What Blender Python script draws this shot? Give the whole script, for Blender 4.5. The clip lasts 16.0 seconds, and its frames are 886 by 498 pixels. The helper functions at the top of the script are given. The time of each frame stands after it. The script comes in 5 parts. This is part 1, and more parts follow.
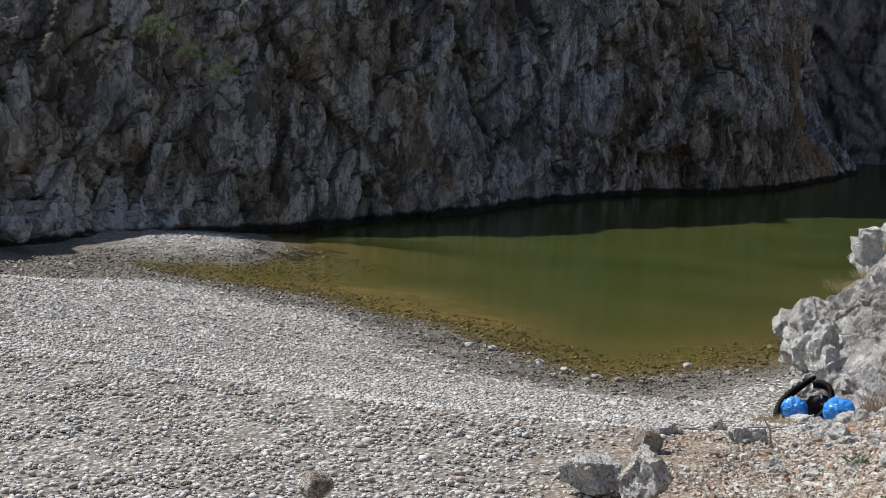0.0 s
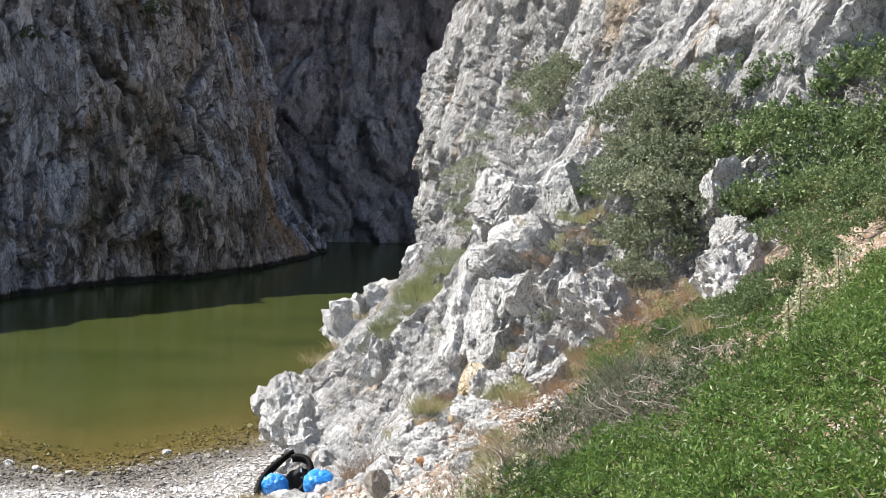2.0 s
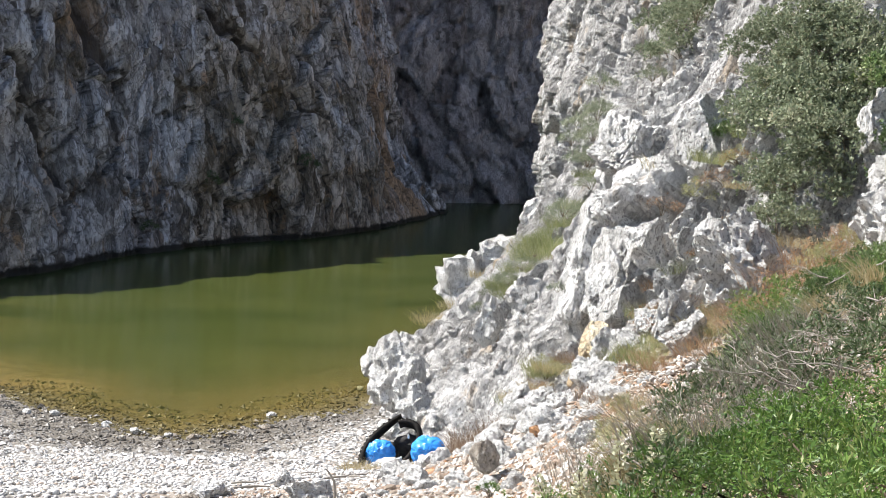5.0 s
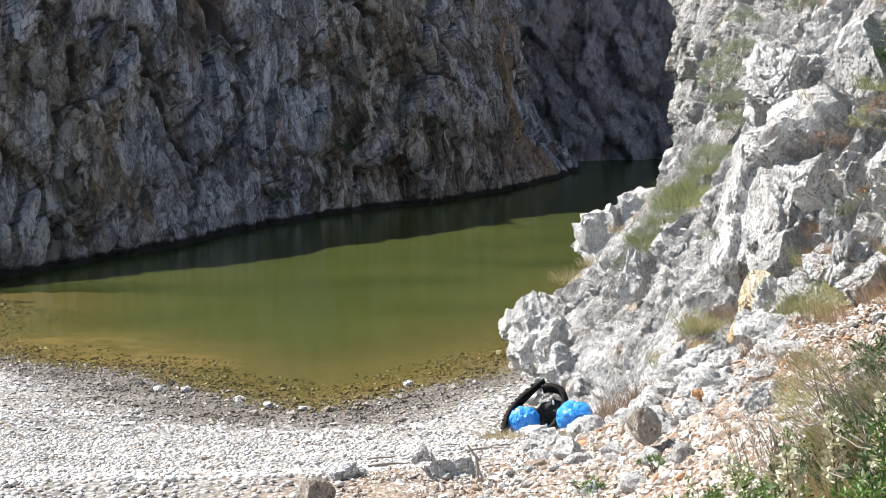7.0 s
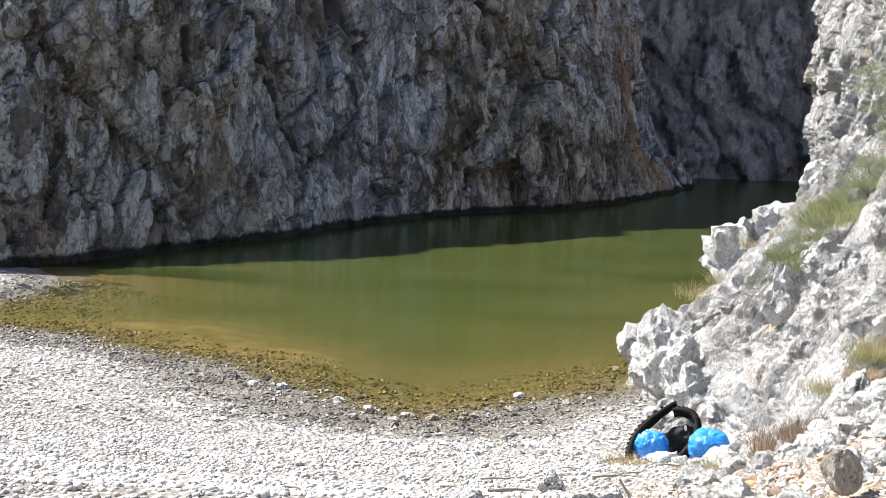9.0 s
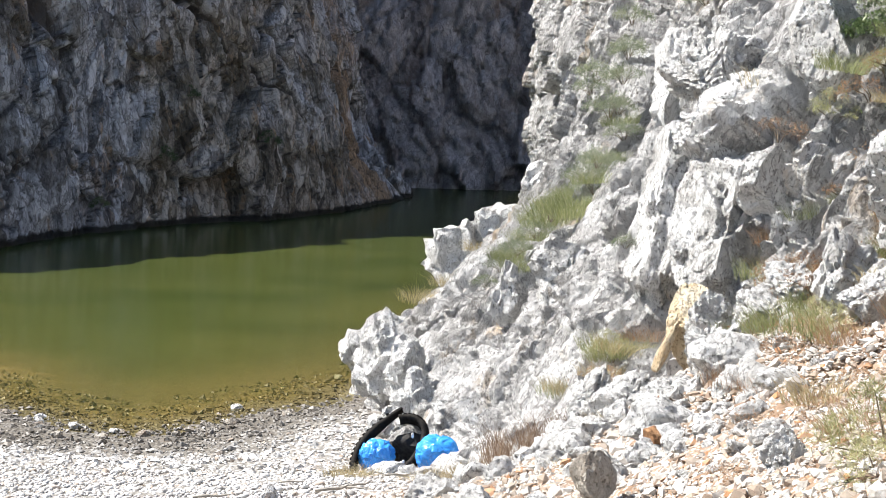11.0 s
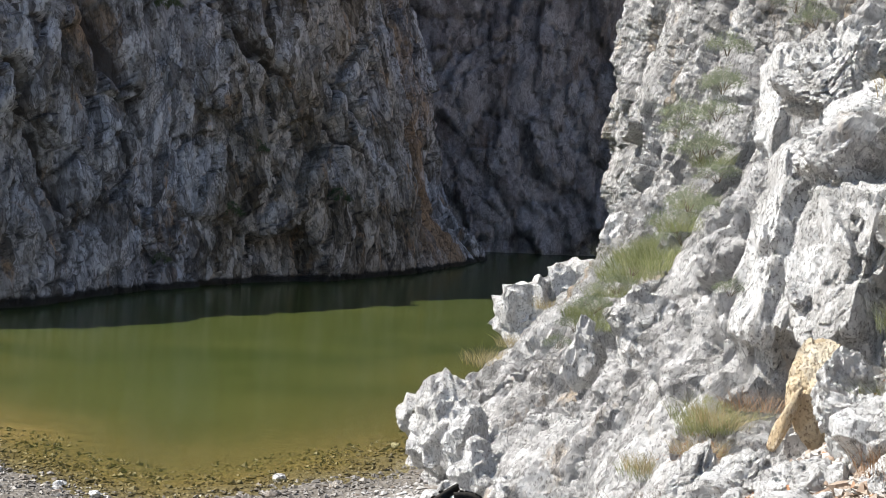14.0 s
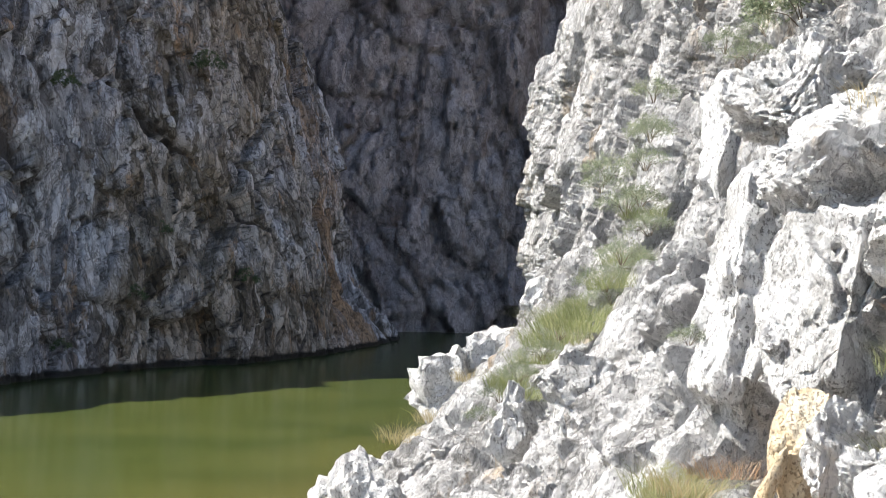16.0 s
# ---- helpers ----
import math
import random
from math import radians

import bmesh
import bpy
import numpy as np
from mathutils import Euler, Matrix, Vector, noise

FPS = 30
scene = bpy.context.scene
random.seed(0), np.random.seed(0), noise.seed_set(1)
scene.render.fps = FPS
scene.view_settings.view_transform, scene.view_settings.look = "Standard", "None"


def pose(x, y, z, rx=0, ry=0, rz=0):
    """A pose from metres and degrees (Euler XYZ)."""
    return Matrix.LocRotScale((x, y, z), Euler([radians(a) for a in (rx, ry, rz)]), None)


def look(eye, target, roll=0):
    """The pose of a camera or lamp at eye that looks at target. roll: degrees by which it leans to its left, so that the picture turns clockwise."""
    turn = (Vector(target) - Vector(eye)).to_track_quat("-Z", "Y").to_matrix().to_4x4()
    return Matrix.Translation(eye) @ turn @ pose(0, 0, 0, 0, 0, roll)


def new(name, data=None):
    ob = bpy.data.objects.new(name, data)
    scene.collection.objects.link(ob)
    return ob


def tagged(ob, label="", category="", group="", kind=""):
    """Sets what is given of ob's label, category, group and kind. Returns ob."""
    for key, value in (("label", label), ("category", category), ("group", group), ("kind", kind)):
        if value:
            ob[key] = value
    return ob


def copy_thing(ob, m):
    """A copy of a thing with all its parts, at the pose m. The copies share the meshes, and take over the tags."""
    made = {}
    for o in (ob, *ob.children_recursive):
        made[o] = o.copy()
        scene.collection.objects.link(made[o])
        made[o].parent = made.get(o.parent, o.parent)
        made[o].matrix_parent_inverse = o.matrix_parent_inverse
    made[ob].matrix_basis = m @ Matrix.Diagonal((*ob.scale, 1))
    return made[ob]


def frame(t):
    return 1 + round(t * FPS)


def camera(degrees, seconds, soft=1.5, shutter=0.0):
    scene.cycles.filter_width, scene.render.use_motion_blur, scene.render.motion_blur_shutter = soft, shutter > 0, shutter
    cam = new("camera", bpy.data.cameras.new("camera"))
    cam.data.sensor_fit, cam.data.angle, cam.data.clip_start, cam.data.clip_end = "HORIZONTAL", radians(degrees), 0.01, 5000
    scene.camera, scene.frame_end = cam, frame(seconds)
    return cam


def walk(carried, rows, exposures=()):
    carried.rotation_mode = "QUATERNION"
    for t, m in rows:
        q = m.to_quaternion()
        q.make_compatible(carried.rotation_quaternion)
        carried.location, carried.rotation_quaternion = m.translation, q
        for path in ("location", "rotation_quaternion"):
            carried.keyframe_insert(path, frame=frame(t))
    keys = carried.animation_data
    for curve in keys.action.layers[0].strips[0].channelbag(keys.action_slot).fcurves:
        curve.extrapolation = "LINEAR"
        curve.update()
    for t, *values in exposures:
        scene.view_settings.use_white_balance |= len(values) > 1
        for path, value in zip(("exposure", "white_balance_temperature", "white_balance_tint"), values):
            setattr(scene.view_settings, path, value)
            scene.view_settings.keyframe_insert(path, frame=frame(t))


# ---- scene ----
cam = camera(30.0, 16.0, soft=0.8)
PATH = [
    (0, (1.304, -2.455, 6.39), (-6.732, 15.726, 4.177), 3.56),
    (0.5, (1.212, -1.923, 6.189), (-4.394, 17.188, 4.362), 1.74),
    (1, (1.247, -2.293, 6.237), (-2.207, 17.372, 5.083), -0.33),
    (1.5, (1.257, -2.036, 6.18), (-0.863, 17.826, 5.182), 1.21),
    (2, (1.32, -1.621, 6.173), (-0.789, 18.248, 5.29), 1.28),
    (2.5, (1.291, -1.283, 6.089), (-0.963, 18.567, 5.144), -0.17),
    (3, (1.08, -0.712, 6.056), (-1.691, 19.07, 5.069), -0.98),
    (3.5, (1.033, -0.354, 5.983), (-1.938, 19.404, 5.09), 2.06),
    (4, (1.135, -0.064, 5.902), (-2.001, 19.663, 4.904), 1.29),
    (4.2, (1.136, 0.034, 5.889), (-2.176, 19.713, 4.57), 1.02),
    (6.3, (0.984, 1.369, 5.72), (-3.132, 20.893, 4.351), 2.74),
    (6.5, (0.935, 1.474, 5.687), (-3.337, 20.971, 4.421), 3.93),
    (7, (0.754, 2.043, 5.631), (-4.357, 21.295, 3.841), -1.52),
    (7.5, (0.516, 2.653, 5.467), (-5.095, 21.785, 3.892), 0.27),
    (8, (0.26, 3.15, 5.443), (-6.216, 21.97, 3.478), 4.17),
    (8.2, (0.147, 3.362, 5.405), (-6.598, 22.083, 3.397), 2.76),
    (10.3, (-0.444, 4.71, 5.161), (-4.802, 24.2, 4.082), -0.03),
    (10.5, (-0.464, 4.8, 5.128), (-4.287, 24.396, 3.956), -0.12),
    (11, (-0.489, 5.353, 5.0), (-3.495, 25.074, 3.573), 1.74),
    (11.5, (-0.593, 5.748, 4.9), (-3.277, 25.528, 3.653), 1.66),
    (12, (-0.72, 6.093, 4.849), (-2.95, 25.933, 3.661), 0.33),
    (12.5, (-0.67, 6.728, 4.722), (-3.298, 26.535, 3.848), 1.01),
    (13, (-0.718, 7.376, 4.637), (-3.537, 27.145, 3.515), 2.34),
    (13.5, (-0.799, 7.766, 4.612), (-3.799, 27.488, 3.194), 1.06),
    (14, (-0.815, 8.278, 4.608), (-4.761, 27.874, 3.958), 2.51),
    (14.5, (-0.927, 8.543, 4.524), (-5.09, 28.103, 4.19), 1.86),
    (15, (-1.0, 8.967, 4.462), (-5.006, 28.561, 4.239), 0.32),
    (15.5, (-1.041, 9.629, 4.36), (-4.641, 29.299, 4.713), 1.69),
    (16, (-1.174, 10.117, 4.32), (-4.09, 29.899, 4.704), 1.15),
]
walk(cam, [(t, look(eye, target, roll)) for t, eye, target, roll in PATH],
     [(0, -0.1), (0.5, 0.35), (1, 0.68), (2, 0.74), (3.5, 0.97), (6.5, 0.86), (8, 0.97), (10.5, 1.18), (11.5, 0.84), (12.5, 0.66), (13, 0.76), (14, 0.82), (15, 1.14), (16, 1.27)])

# ---- light ----
SUN_ELEV, SUN_TURN = 52.0, 88.0          # degrees up; degrees left of straight ahead
sun_dir = Vector((-math.cos(radians(SUN_ELEV)) * math.sin(radians(SUN_TURN)),
                  math.cos(radians(SUN_ELEV)) * math.cos(radians(SUN_TURN)), math.sin(radians(SUN_ELEV))))
world = bpy.data.worlds.new("sky")
scene.world = world
world.use_nodes = True
wn = world.node_tree
sky = wn.nodes.new("ShaderNodeTexSky")
sky.sky_type, sky.sun_disc = "NISHITA", False
sky.sun_elevation, sky.sun_rotation = radians(SUN_ELEV), radians(-SUN_TURN)
wn.links.new(sky.outputs[0], wn.nodes["Background"].inputs[0])
wn.nodes["Background"].inputs[1].default_value = 0.092
sun = new("sun", bpy.data.lights.new("sun", "SUN"))
sun.data.energy, sun.data.angle, sun.data.color = 5.0, radians(0.53), (1.0, 0.96, 0.905)
sun.matrix_world = look(sun_dir * 100, (0, 0, 0))


# ---- noise on arrays ----
def hashed(i, j, k, seed):
    h = (i.astype(np.int64) * 374761393 + j.astype(np.int64) * 668265263 + k.astype(np.int64) * 2147483647 + seed * 1274126177) & 0xFFFFFFFF
    h = ((h ^ (h >> 13)) * 1274126177) & 0xFFFFFFFF
    h = ((h ^ (h >> 16)) * 2246822519) & 0xFFFFFFFF
    return ((h ^ (h >> 15)) & 0xFFFFFF) / float(0xFFFFFF)


def vnoise(p, seed=0):
    """Smooth noise from -1 to 1 at the rows of p."""
    c = np.floor(p)
    f = p - c
    f = f * f * f * (f * (f * 6 - 15) + 10)
    c = c.astype(np.int64)
    out = 0.0
    for a in (0, 1):
        for b in (0, 1):
            for d in (0, 1):
                w = (f[:, 0] if a else 1 - f[:, 0]) * (f[:, 1] if b else 1 - f[:, 1]) * (f[:, 2] if d else 1 - f[:, 2])
                out = out + w * hashed(c[:, 0] + a, c[:, 1] + b, c[:, 2] + d, seed)
    return out * 2 - 1


def fbm(p, seed=0, octaves=4, gain=0.5):
    out, amp, q = 0.0, 1.0, np.array(p, float)
    for o in range(octaves):
        out = out + amp * vnoise(q, seed + 17 * o)
        amp, q = amp * gain, q * 2.03 + 11.7
    return out


def cells(p, seed=0):
    """Nearest cell: distance to it, to the second, its random number, and the way from its centre."""
    c = np.floor(p).astype(np.int64)
    n = len(p)
    f1, f2, rid, off = np.full(n, 9.0), np.full(n, 9.0), np.zeros(n), np.zeros((n, 3))
    for a in (-1, 0, 1):
        for b in (-1, 0, 1):
            for d in (-1, 0, 1):
                i, j, k = c[:, 0] + a, c[:, 1] + b, c[:, 2] + d
                q = np.stack([i + hashed(i, j, k, seed), j + hashed(i, j, k, seed + 1), k + hashed(i, j, k, seed + 2)], 1)
                v = p - q
                r = np.sqrt((v * v).sum(1))
                near = r < f1
                f2 = np.where(near, f1, np.minimum(f2, r))
                rid = np.where(near, hashed(i, j, k, seed + 3), rid)
                off = np.where(near[:, None], v, off)
                f1 = np.where(near, r, f1)
    return f1, f2, rid, off


def blocks(p, size, seed, tilt=0.9, crack=0.35, gap=0.09, dome=0.0):
    """Relief of fractured rock in units of the block size: tilted blocks with open joints, the joints, and a random number for each block."""
    q = p / np.array(size) + 0.15 * np.stack([vnoise(p / np.array(size) * 1.3 + s, seed + s) for s in (3, 7, 9)], 1)
    f1, f2, rid, off = cells(q, seed)
    turn = np.stack([np.cos(rid * 44.0), np.sin(rid * 71.0), np.cos(rid * 97.0 + 1)], 1)
    joint = np.clip(1 - (f2 - f1) / gap, 0, 1)
    return (rid - 0.5) * 0.9 + tilt * (off * turn).sum(1) - dome * f1 * f1 - crack * joint ** 1.5, joint, rid * 7.31 % 1.0


def smooth_step(a, b, v):
    s = np.clip((v - a) / (b - a), 0, 1)
    return s * s * (3 - 2 * s)


# ---- meshes ----
def mesh_data(name, verts, faces, smooth=True):
    """A mesh from an array of places and an array of faces, all of one size."""
    verts, faces = np.asarray(verts, np.float32), np.asarray(faces, np.int32)
    me = bpy.data.meshes.new(name)
    n, k = faces.shape
    me.vertices.add(len(verts))
    me.vertices.foreach_set("co", verts.ravel())
    me.loops.add(n * k)
    me.loops.foreach_set("vertex_index", faces.ravel())
    me.polygons.add(n)
    me.polygons.foreach_set("loop_start", np.arange(n, dtype=np.int32) * k)
    me.polygons.foreach_set("use_smooth", np.full(n, smooth))
    me.update(calc_edges=True)
    return me


def grid_faces(nu, nv, flip=False):
    i = np.arange(nu * nv).reshape(nu, nv)
    f = np.stack([i[:-1, :-1], i[1:, :-1], i[1:, 1:], i[:-1, 1:]], -1).reshape(-1, 4)
    return f[:, ::-1] if flip else f


def thing(name, label, category, group="", kind="", at=(0, 0, 0)):
    """An empty at the base of a thing, for its parts."""
    ob = new(name)
    ob.location = at
    return tagged(ob, label, category, group, kind)


def piece(name, me, material, parent=None, label=""):
    ob = new(name, me)
    if material:
        me.materials.clear()
        me.materials.append(material)
    ob.parent = parent
    return tagged(ob, label)


def tube(points, radii, sides=7):
    """Verts and faces of a tapered tube along points."""
    points = [Vector(p) for p in points]
    verts, faces = [], []
    for n, p in enumerate(points):
        d = (points[min(n + 1, len(points) - 1)] - points[max(n - 1, 0)]).normalized()
        a = d.orthogonal().normalized() if n == 0 else (side - d * side.dot(d)).normalized()
        side = a
        b = d.cross(a)
        for s in range(sides):
            w = 2 * math.pi * s / sides
            verts.append(p + radii[n] * (math.cos(w) * a + math.sin(w) * b))
    for n in range(len(points) - 1):
        for s in range(sides):
            i, j = n * sides + s, n * sides + (s + 1) % sides
            faces.append((i, j, j + sides, i + sides))
    return [tuple(v) for v in verts], faces


def joined(parts):
    """Several (verts, faces) as one."""
    verts, faces, base = [], [], 0
    for v, f in parts:
        verts += list(v)
        faces += [tuple(i + base for i in q) for q in f]
        base += len(v)
    return verts, faces


# ---- materials ----
class Nodes:
    """Short ways to write a node material."""

    def __init__(self, name):
        self.mat = bpy.data.materials.new(name)
        self.mat.use_nodes = True
        self.t = self.mat.node_tree
        self.bsdf = self.t.nodes["Principled BSDF"]
        self.pos = self.add("ShaderNodeNewGeometry").outputs["Position"]

    def add(self, kind, **values):
        n = self.t.nodes.new(kind)
        for key, v in values.items():
            if key in n.inputs:
                self.put(n.inputs[key], v)
        return n

    def put(self, socket, v):
        if hasattr(v, "is_output"):
            self.t.links.new(v, socket)
        else:
            socket.default_value = v

    def stretched(self, scale, turn=(0, 0, 0), source=None):
        m = self.add("ShaderNodeMapping", Scale=scale, Rotation=turn)
        self.put(m.inputs["Vector"], source or self.pos)
        return m.outputs[0]

    def noise(self, scale, detail=5.0, rough=0.6, vector=None, distortion=0.0):
        n = self.add("ShaderNodeTexNoise", Scale=scale, Detail=detail, Roughness=rough, Distortion=distortion)
        self.put(n.inputs["Vector"], vector or self.pos)
        return n.outputs["Fac"]

    def voronoi(self, scale, vector=None, feature="F1", output="Distance"):
        n = self.add("ShaderNodeTexVoronoi", Scale=scale)
        n.feature = feature
        self.put(n.inputs["Vector"], vector or self.pos)
        return n.outputs[output]

    def ramp(self, fac, *stops):
        n = self.add("ShaderNodeValToRGB")
        self.put(n.inputs["Fac"], fac)
        e = n.color_ramp.elements
        while len(e) < len(stops):
            e.new(0.5)
        for item, (at, col) in zip(e, stops):
            item.position = at
            item.color = (col, col, col, 1) if isinstance(col, (int, float)) else (*col, 1)
        return n.outputs["Color"]

    def mix(self, fac, a, b, blend="MIX"):
        n = self.add("ShaderNodeMix")
        n.data_type, n.blend_type = "RGBA", blend
        self.put(n.inputs[0], fac)
        for s, v in ((n.inputs[6], a), (n.inputs[7], b)):
            self.put(s, (*v, 1) if isinstance(v, tuple) and len(v) == 3 else v)
        return n.outputs[2]

    def maths(self, op, a, b=0.0):
        n = self.add("ShaderNodeMath")
        n.operation = op
        self.put(n.inputs[0], a)
        self.put(n.inputs[1], b)
        return n.outputs[0]

    def bump(self, height, distance, strength=1.0, under=None):
        n = self.add("ShaderNodeBump", Strength=strength, Distance=distance)
        self.put(n.inputs["Height"], height)
        if under:
            self.put(n.inputs["Normal"], under)
        return n.outputs[0]

    def done(self, color, rough=0.85, normal=None, specular=0.3):
        self.put(self.bsdf.inputs["Base Color"], (*color, 1) if isinstance(color, tuple) else color)
        self.put(self.bsdf.inputs["Roughness"], rough)
        self.bsdf.inputs["Specular IOR Level"].default_value = specular
        if normal:
            self.put(self.bsdf.inputs["Normal"], normal)
        return self.mat


def rock_material(name, tones, dark, stain, stain_at=0.62, size=1.0, bump=0.05, tide=False, upright=0.42, lines=0.6, along=1.0, seams=1.0, strokes=0.8, pits=0.85, lean=0.0, own=False, lean_y=0.0, edges=0.3):
    """Fractured limestone: upright flakes of varied tone, thin dark fissures, pits, iron stains."""
    n = Nodes(name)
    shift = n.add("ShaderNodeTexNoise", Scale=1.9 / size, Detail=4.0, Roughness=0.65)
    n.put(shift.inputs["Vector"], n.pos)
    move = n.add("ShaderNodeVectorMath")
    move.operation = "MULTIPLY_ADD"
    n.put(move.inputs[0], shift.outputs["Color"])
    move.inputs[1].default_value = (0.34 * size, 0.34 * size, 0.5 * size)
    n.put(move.inputs[2], n.pos)
    at = n.add("ShaderNodeSeparateXYZ", Vector=move.outputs[0])
    slope = n.add("ShaderNodeCombineXYZ", X=n.maths("SUBTRACT", at.outputs["X"], n.maths("MULTIPLY", at.outputs["Z"], lean)), Y=n.maths("SUBTRACT", at.outputs["Y"], n.maths("MULTIPLY", at.outputs["Z"], lean_y)), Z=at.outputs["Z"]).outputs[0]
    tall = n.stretched((1.0, along, upright), (0.10, -0.16 if not lean else 0.0, 0.0), slope)
    flake = n.voronoi(2.3 / size, tall, "F1", "Color")
    tone = n.add("ShaderNodeSeparateColor", Color=flake).outputs[0]
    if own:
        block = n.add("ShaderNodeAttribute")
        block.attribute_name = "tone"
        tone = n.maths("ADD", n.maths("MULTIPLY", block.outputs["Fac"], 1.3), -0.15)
    small = n.add("ShaderNodeSeparateColor", Color=n.voronoi(7.5 / size, tall, "F1", "Color")).outputs[1]
    fine = n.noise(6.5 / size, 9, 0.75, tall)
    mixed = n.maths("ADD", n.maths("MULTIPLY", tone, 0.48), n.maths("ADD", n.maths("MULTIPLY", small, 0.24), n.maths("MULTIPLY", fine, 0.28)))
    k = len(tones) - 1
    c = n.ramp(mixed, *[(0.22 + 0.40 * i / k, v) for i, v in enumerate(tones)])
    big = n.noise(0.45 / size, 4, 0.6, tall)
    c = n.mix(n.ramp(big, (0.36, 0.4), (0.50, 0)), c, tones[0])
    if tide:
        zone = n.noise(0.11, 3, 0.55, n.stretched((1.0, 0.5, 0.6), (0.5, 0, 0)))
        c = n.mix(n.ramp(zone, (0.42, 0.55), (0.53, 0)), c, n.ramp(mixed, (0.25, (0.11, 0.085, 0.048)), (0.5, (0.38, 0.29, 0.17)), (0.62, (0.54, 0.45, 0.31))))
        c = n.mix(n.ramp(zone, (0.50, 0), (0.60, 0.6)), c, n.ramp(mixed, (0.25, (0.17, 0.18, 0.205)), (0.42, (0.38, 0.40, 0.45)), (0.62, (0.72, 0.75, 0.81))))
        pale = n.add("ShaderNodeAttribute")
        pale.attribute_name = "pale"
        c = n.mix(n.ramp(n.maths("ADD", pale.outputs["Fac"], n.maths("SUBTRACT", fine, 0.5)), (0.25, 0.0), (0.7, 0.7)), c, n.ramp(mixed, (0.25, (0.34, 0.35, 0.375)), (0.42, (0.55, 0.565, 0.60)), (0.62, (0.80, 0.81, 0.83))))
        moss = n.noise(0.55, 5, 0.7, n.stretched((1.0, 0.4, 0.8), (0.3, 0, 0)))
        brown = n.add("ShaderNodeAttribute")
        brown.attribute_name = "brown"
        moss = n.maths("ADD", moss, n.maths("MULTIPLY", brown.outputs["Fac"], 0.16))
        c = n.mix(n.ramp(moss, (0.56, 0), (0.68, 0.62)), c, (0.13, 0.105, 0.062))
    c = n.mix(n.ramp(n.noise(0.7 / size, 6, 0.7, n.stretched((1.0, 1.0, 0.35), (0.3, 0.2, 0))), (stain_at, 0), (stain_at + 0.09, 0.85)), c, stain)
    iron = n.add("ShaderNodeAttribute")
    iron.attribute_name = "iron"
    c = n.mix(n.ramp(n.maths("ADD", iron.outputs["Fac"], n.maths("MULTIPLY", n.maths("SUBTRACT", fine, 0.5), 1.1)), (0.35, 0.0), (0.75, 0.9)), c, stain)
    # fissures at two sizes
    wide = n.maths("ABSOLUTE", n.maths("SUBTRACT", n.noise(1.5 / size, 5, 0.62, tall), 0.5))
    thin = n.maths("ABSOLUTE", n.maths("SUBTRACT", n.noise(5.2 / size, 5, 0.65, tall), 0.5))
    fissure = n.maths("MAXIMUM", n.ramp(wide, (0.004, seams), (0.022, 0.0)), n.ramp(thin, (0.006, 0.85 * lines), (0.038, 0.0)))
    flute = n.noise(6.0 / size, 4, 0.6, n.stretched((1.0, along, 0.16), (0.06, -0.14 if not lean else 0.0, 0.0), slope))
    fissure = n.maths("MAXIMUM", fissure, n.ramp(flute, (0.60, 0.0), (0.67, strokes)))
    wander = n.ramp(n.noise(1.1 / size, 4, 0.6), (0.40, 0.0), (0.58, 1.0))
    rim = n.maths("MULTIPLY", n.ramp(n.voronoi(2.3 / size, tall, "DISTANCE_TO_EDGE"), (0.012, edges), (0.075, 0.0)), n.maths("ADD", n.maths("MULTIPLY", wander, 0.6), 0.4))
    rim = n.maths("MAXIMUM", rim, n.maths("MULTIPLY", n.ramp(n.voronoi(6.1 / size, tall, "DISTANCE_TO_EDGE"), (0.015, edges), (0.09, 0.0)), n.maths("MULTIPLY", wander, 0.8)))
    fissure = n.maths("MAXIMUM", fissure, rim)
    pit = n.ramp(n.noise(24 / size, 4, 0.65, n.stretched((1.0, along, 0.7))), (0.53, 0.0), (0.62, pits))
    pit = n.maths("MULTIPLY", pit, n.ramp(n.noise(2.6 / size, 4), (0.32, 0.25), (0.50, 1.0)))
    # dirt in open joints, with crevice shade painted into the same dark colour
    dirt_shade = n.add("ShaderNodeAttribute")
    dirt_shade.attribute_name = "joint"
    gap = n.ramp(n.maths("ADD", dirt_shade.outputs["Fac"], n.maths("MULTIPLY", n.maths("SUBTRACT", fine, 0.5), 0.8)), (0.36, 0.0), (0.72, 0.92))
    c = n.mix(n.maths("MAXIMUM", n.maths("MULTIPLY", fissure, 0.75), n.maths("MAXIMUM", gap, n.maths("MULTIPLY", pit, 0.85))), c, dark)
    if tide:
        zz = n.add("ShaderNodeSeparateXYZ", Vector=n.pos).outputs["Z"]
        line = n.maths("ADD", zz, n.maths("MULTIPLY", n.noise(0.9, 4), -0.5))
        c = n.mix(n.ramp(line, (0.0, 0.95), (0.14, 0.0)), c, (0.018, 0.016, 0.013))
    lump = n.maths("ADD", n.maths("MULTIPLY", n.maths("ADD", n.voronoi(8 / size, tall), n.voronoi(2.3 / size, tall)), -0.6), n.maths("MULTIPLY", n.voronoi(21 / size, tall), -0.3))
    lump = n.maths("ADD", lump, n.maths("SUBTRACT", fine, n.maths("MULTIPLY", n.maths("MAXIMUM", fissure, pit), 0.6)))
    nor = n.bump(lump, bump * 2.0 * size, 1.0)
    nor = n.bump(n.noise(34 / size, 6, 0.75), bump * 0.75 * size, 1.0, nor)
    return n.done(c, n.ramp(fine, (0.3, 0.95), (0.7, 0.75)), nor, 0.2)


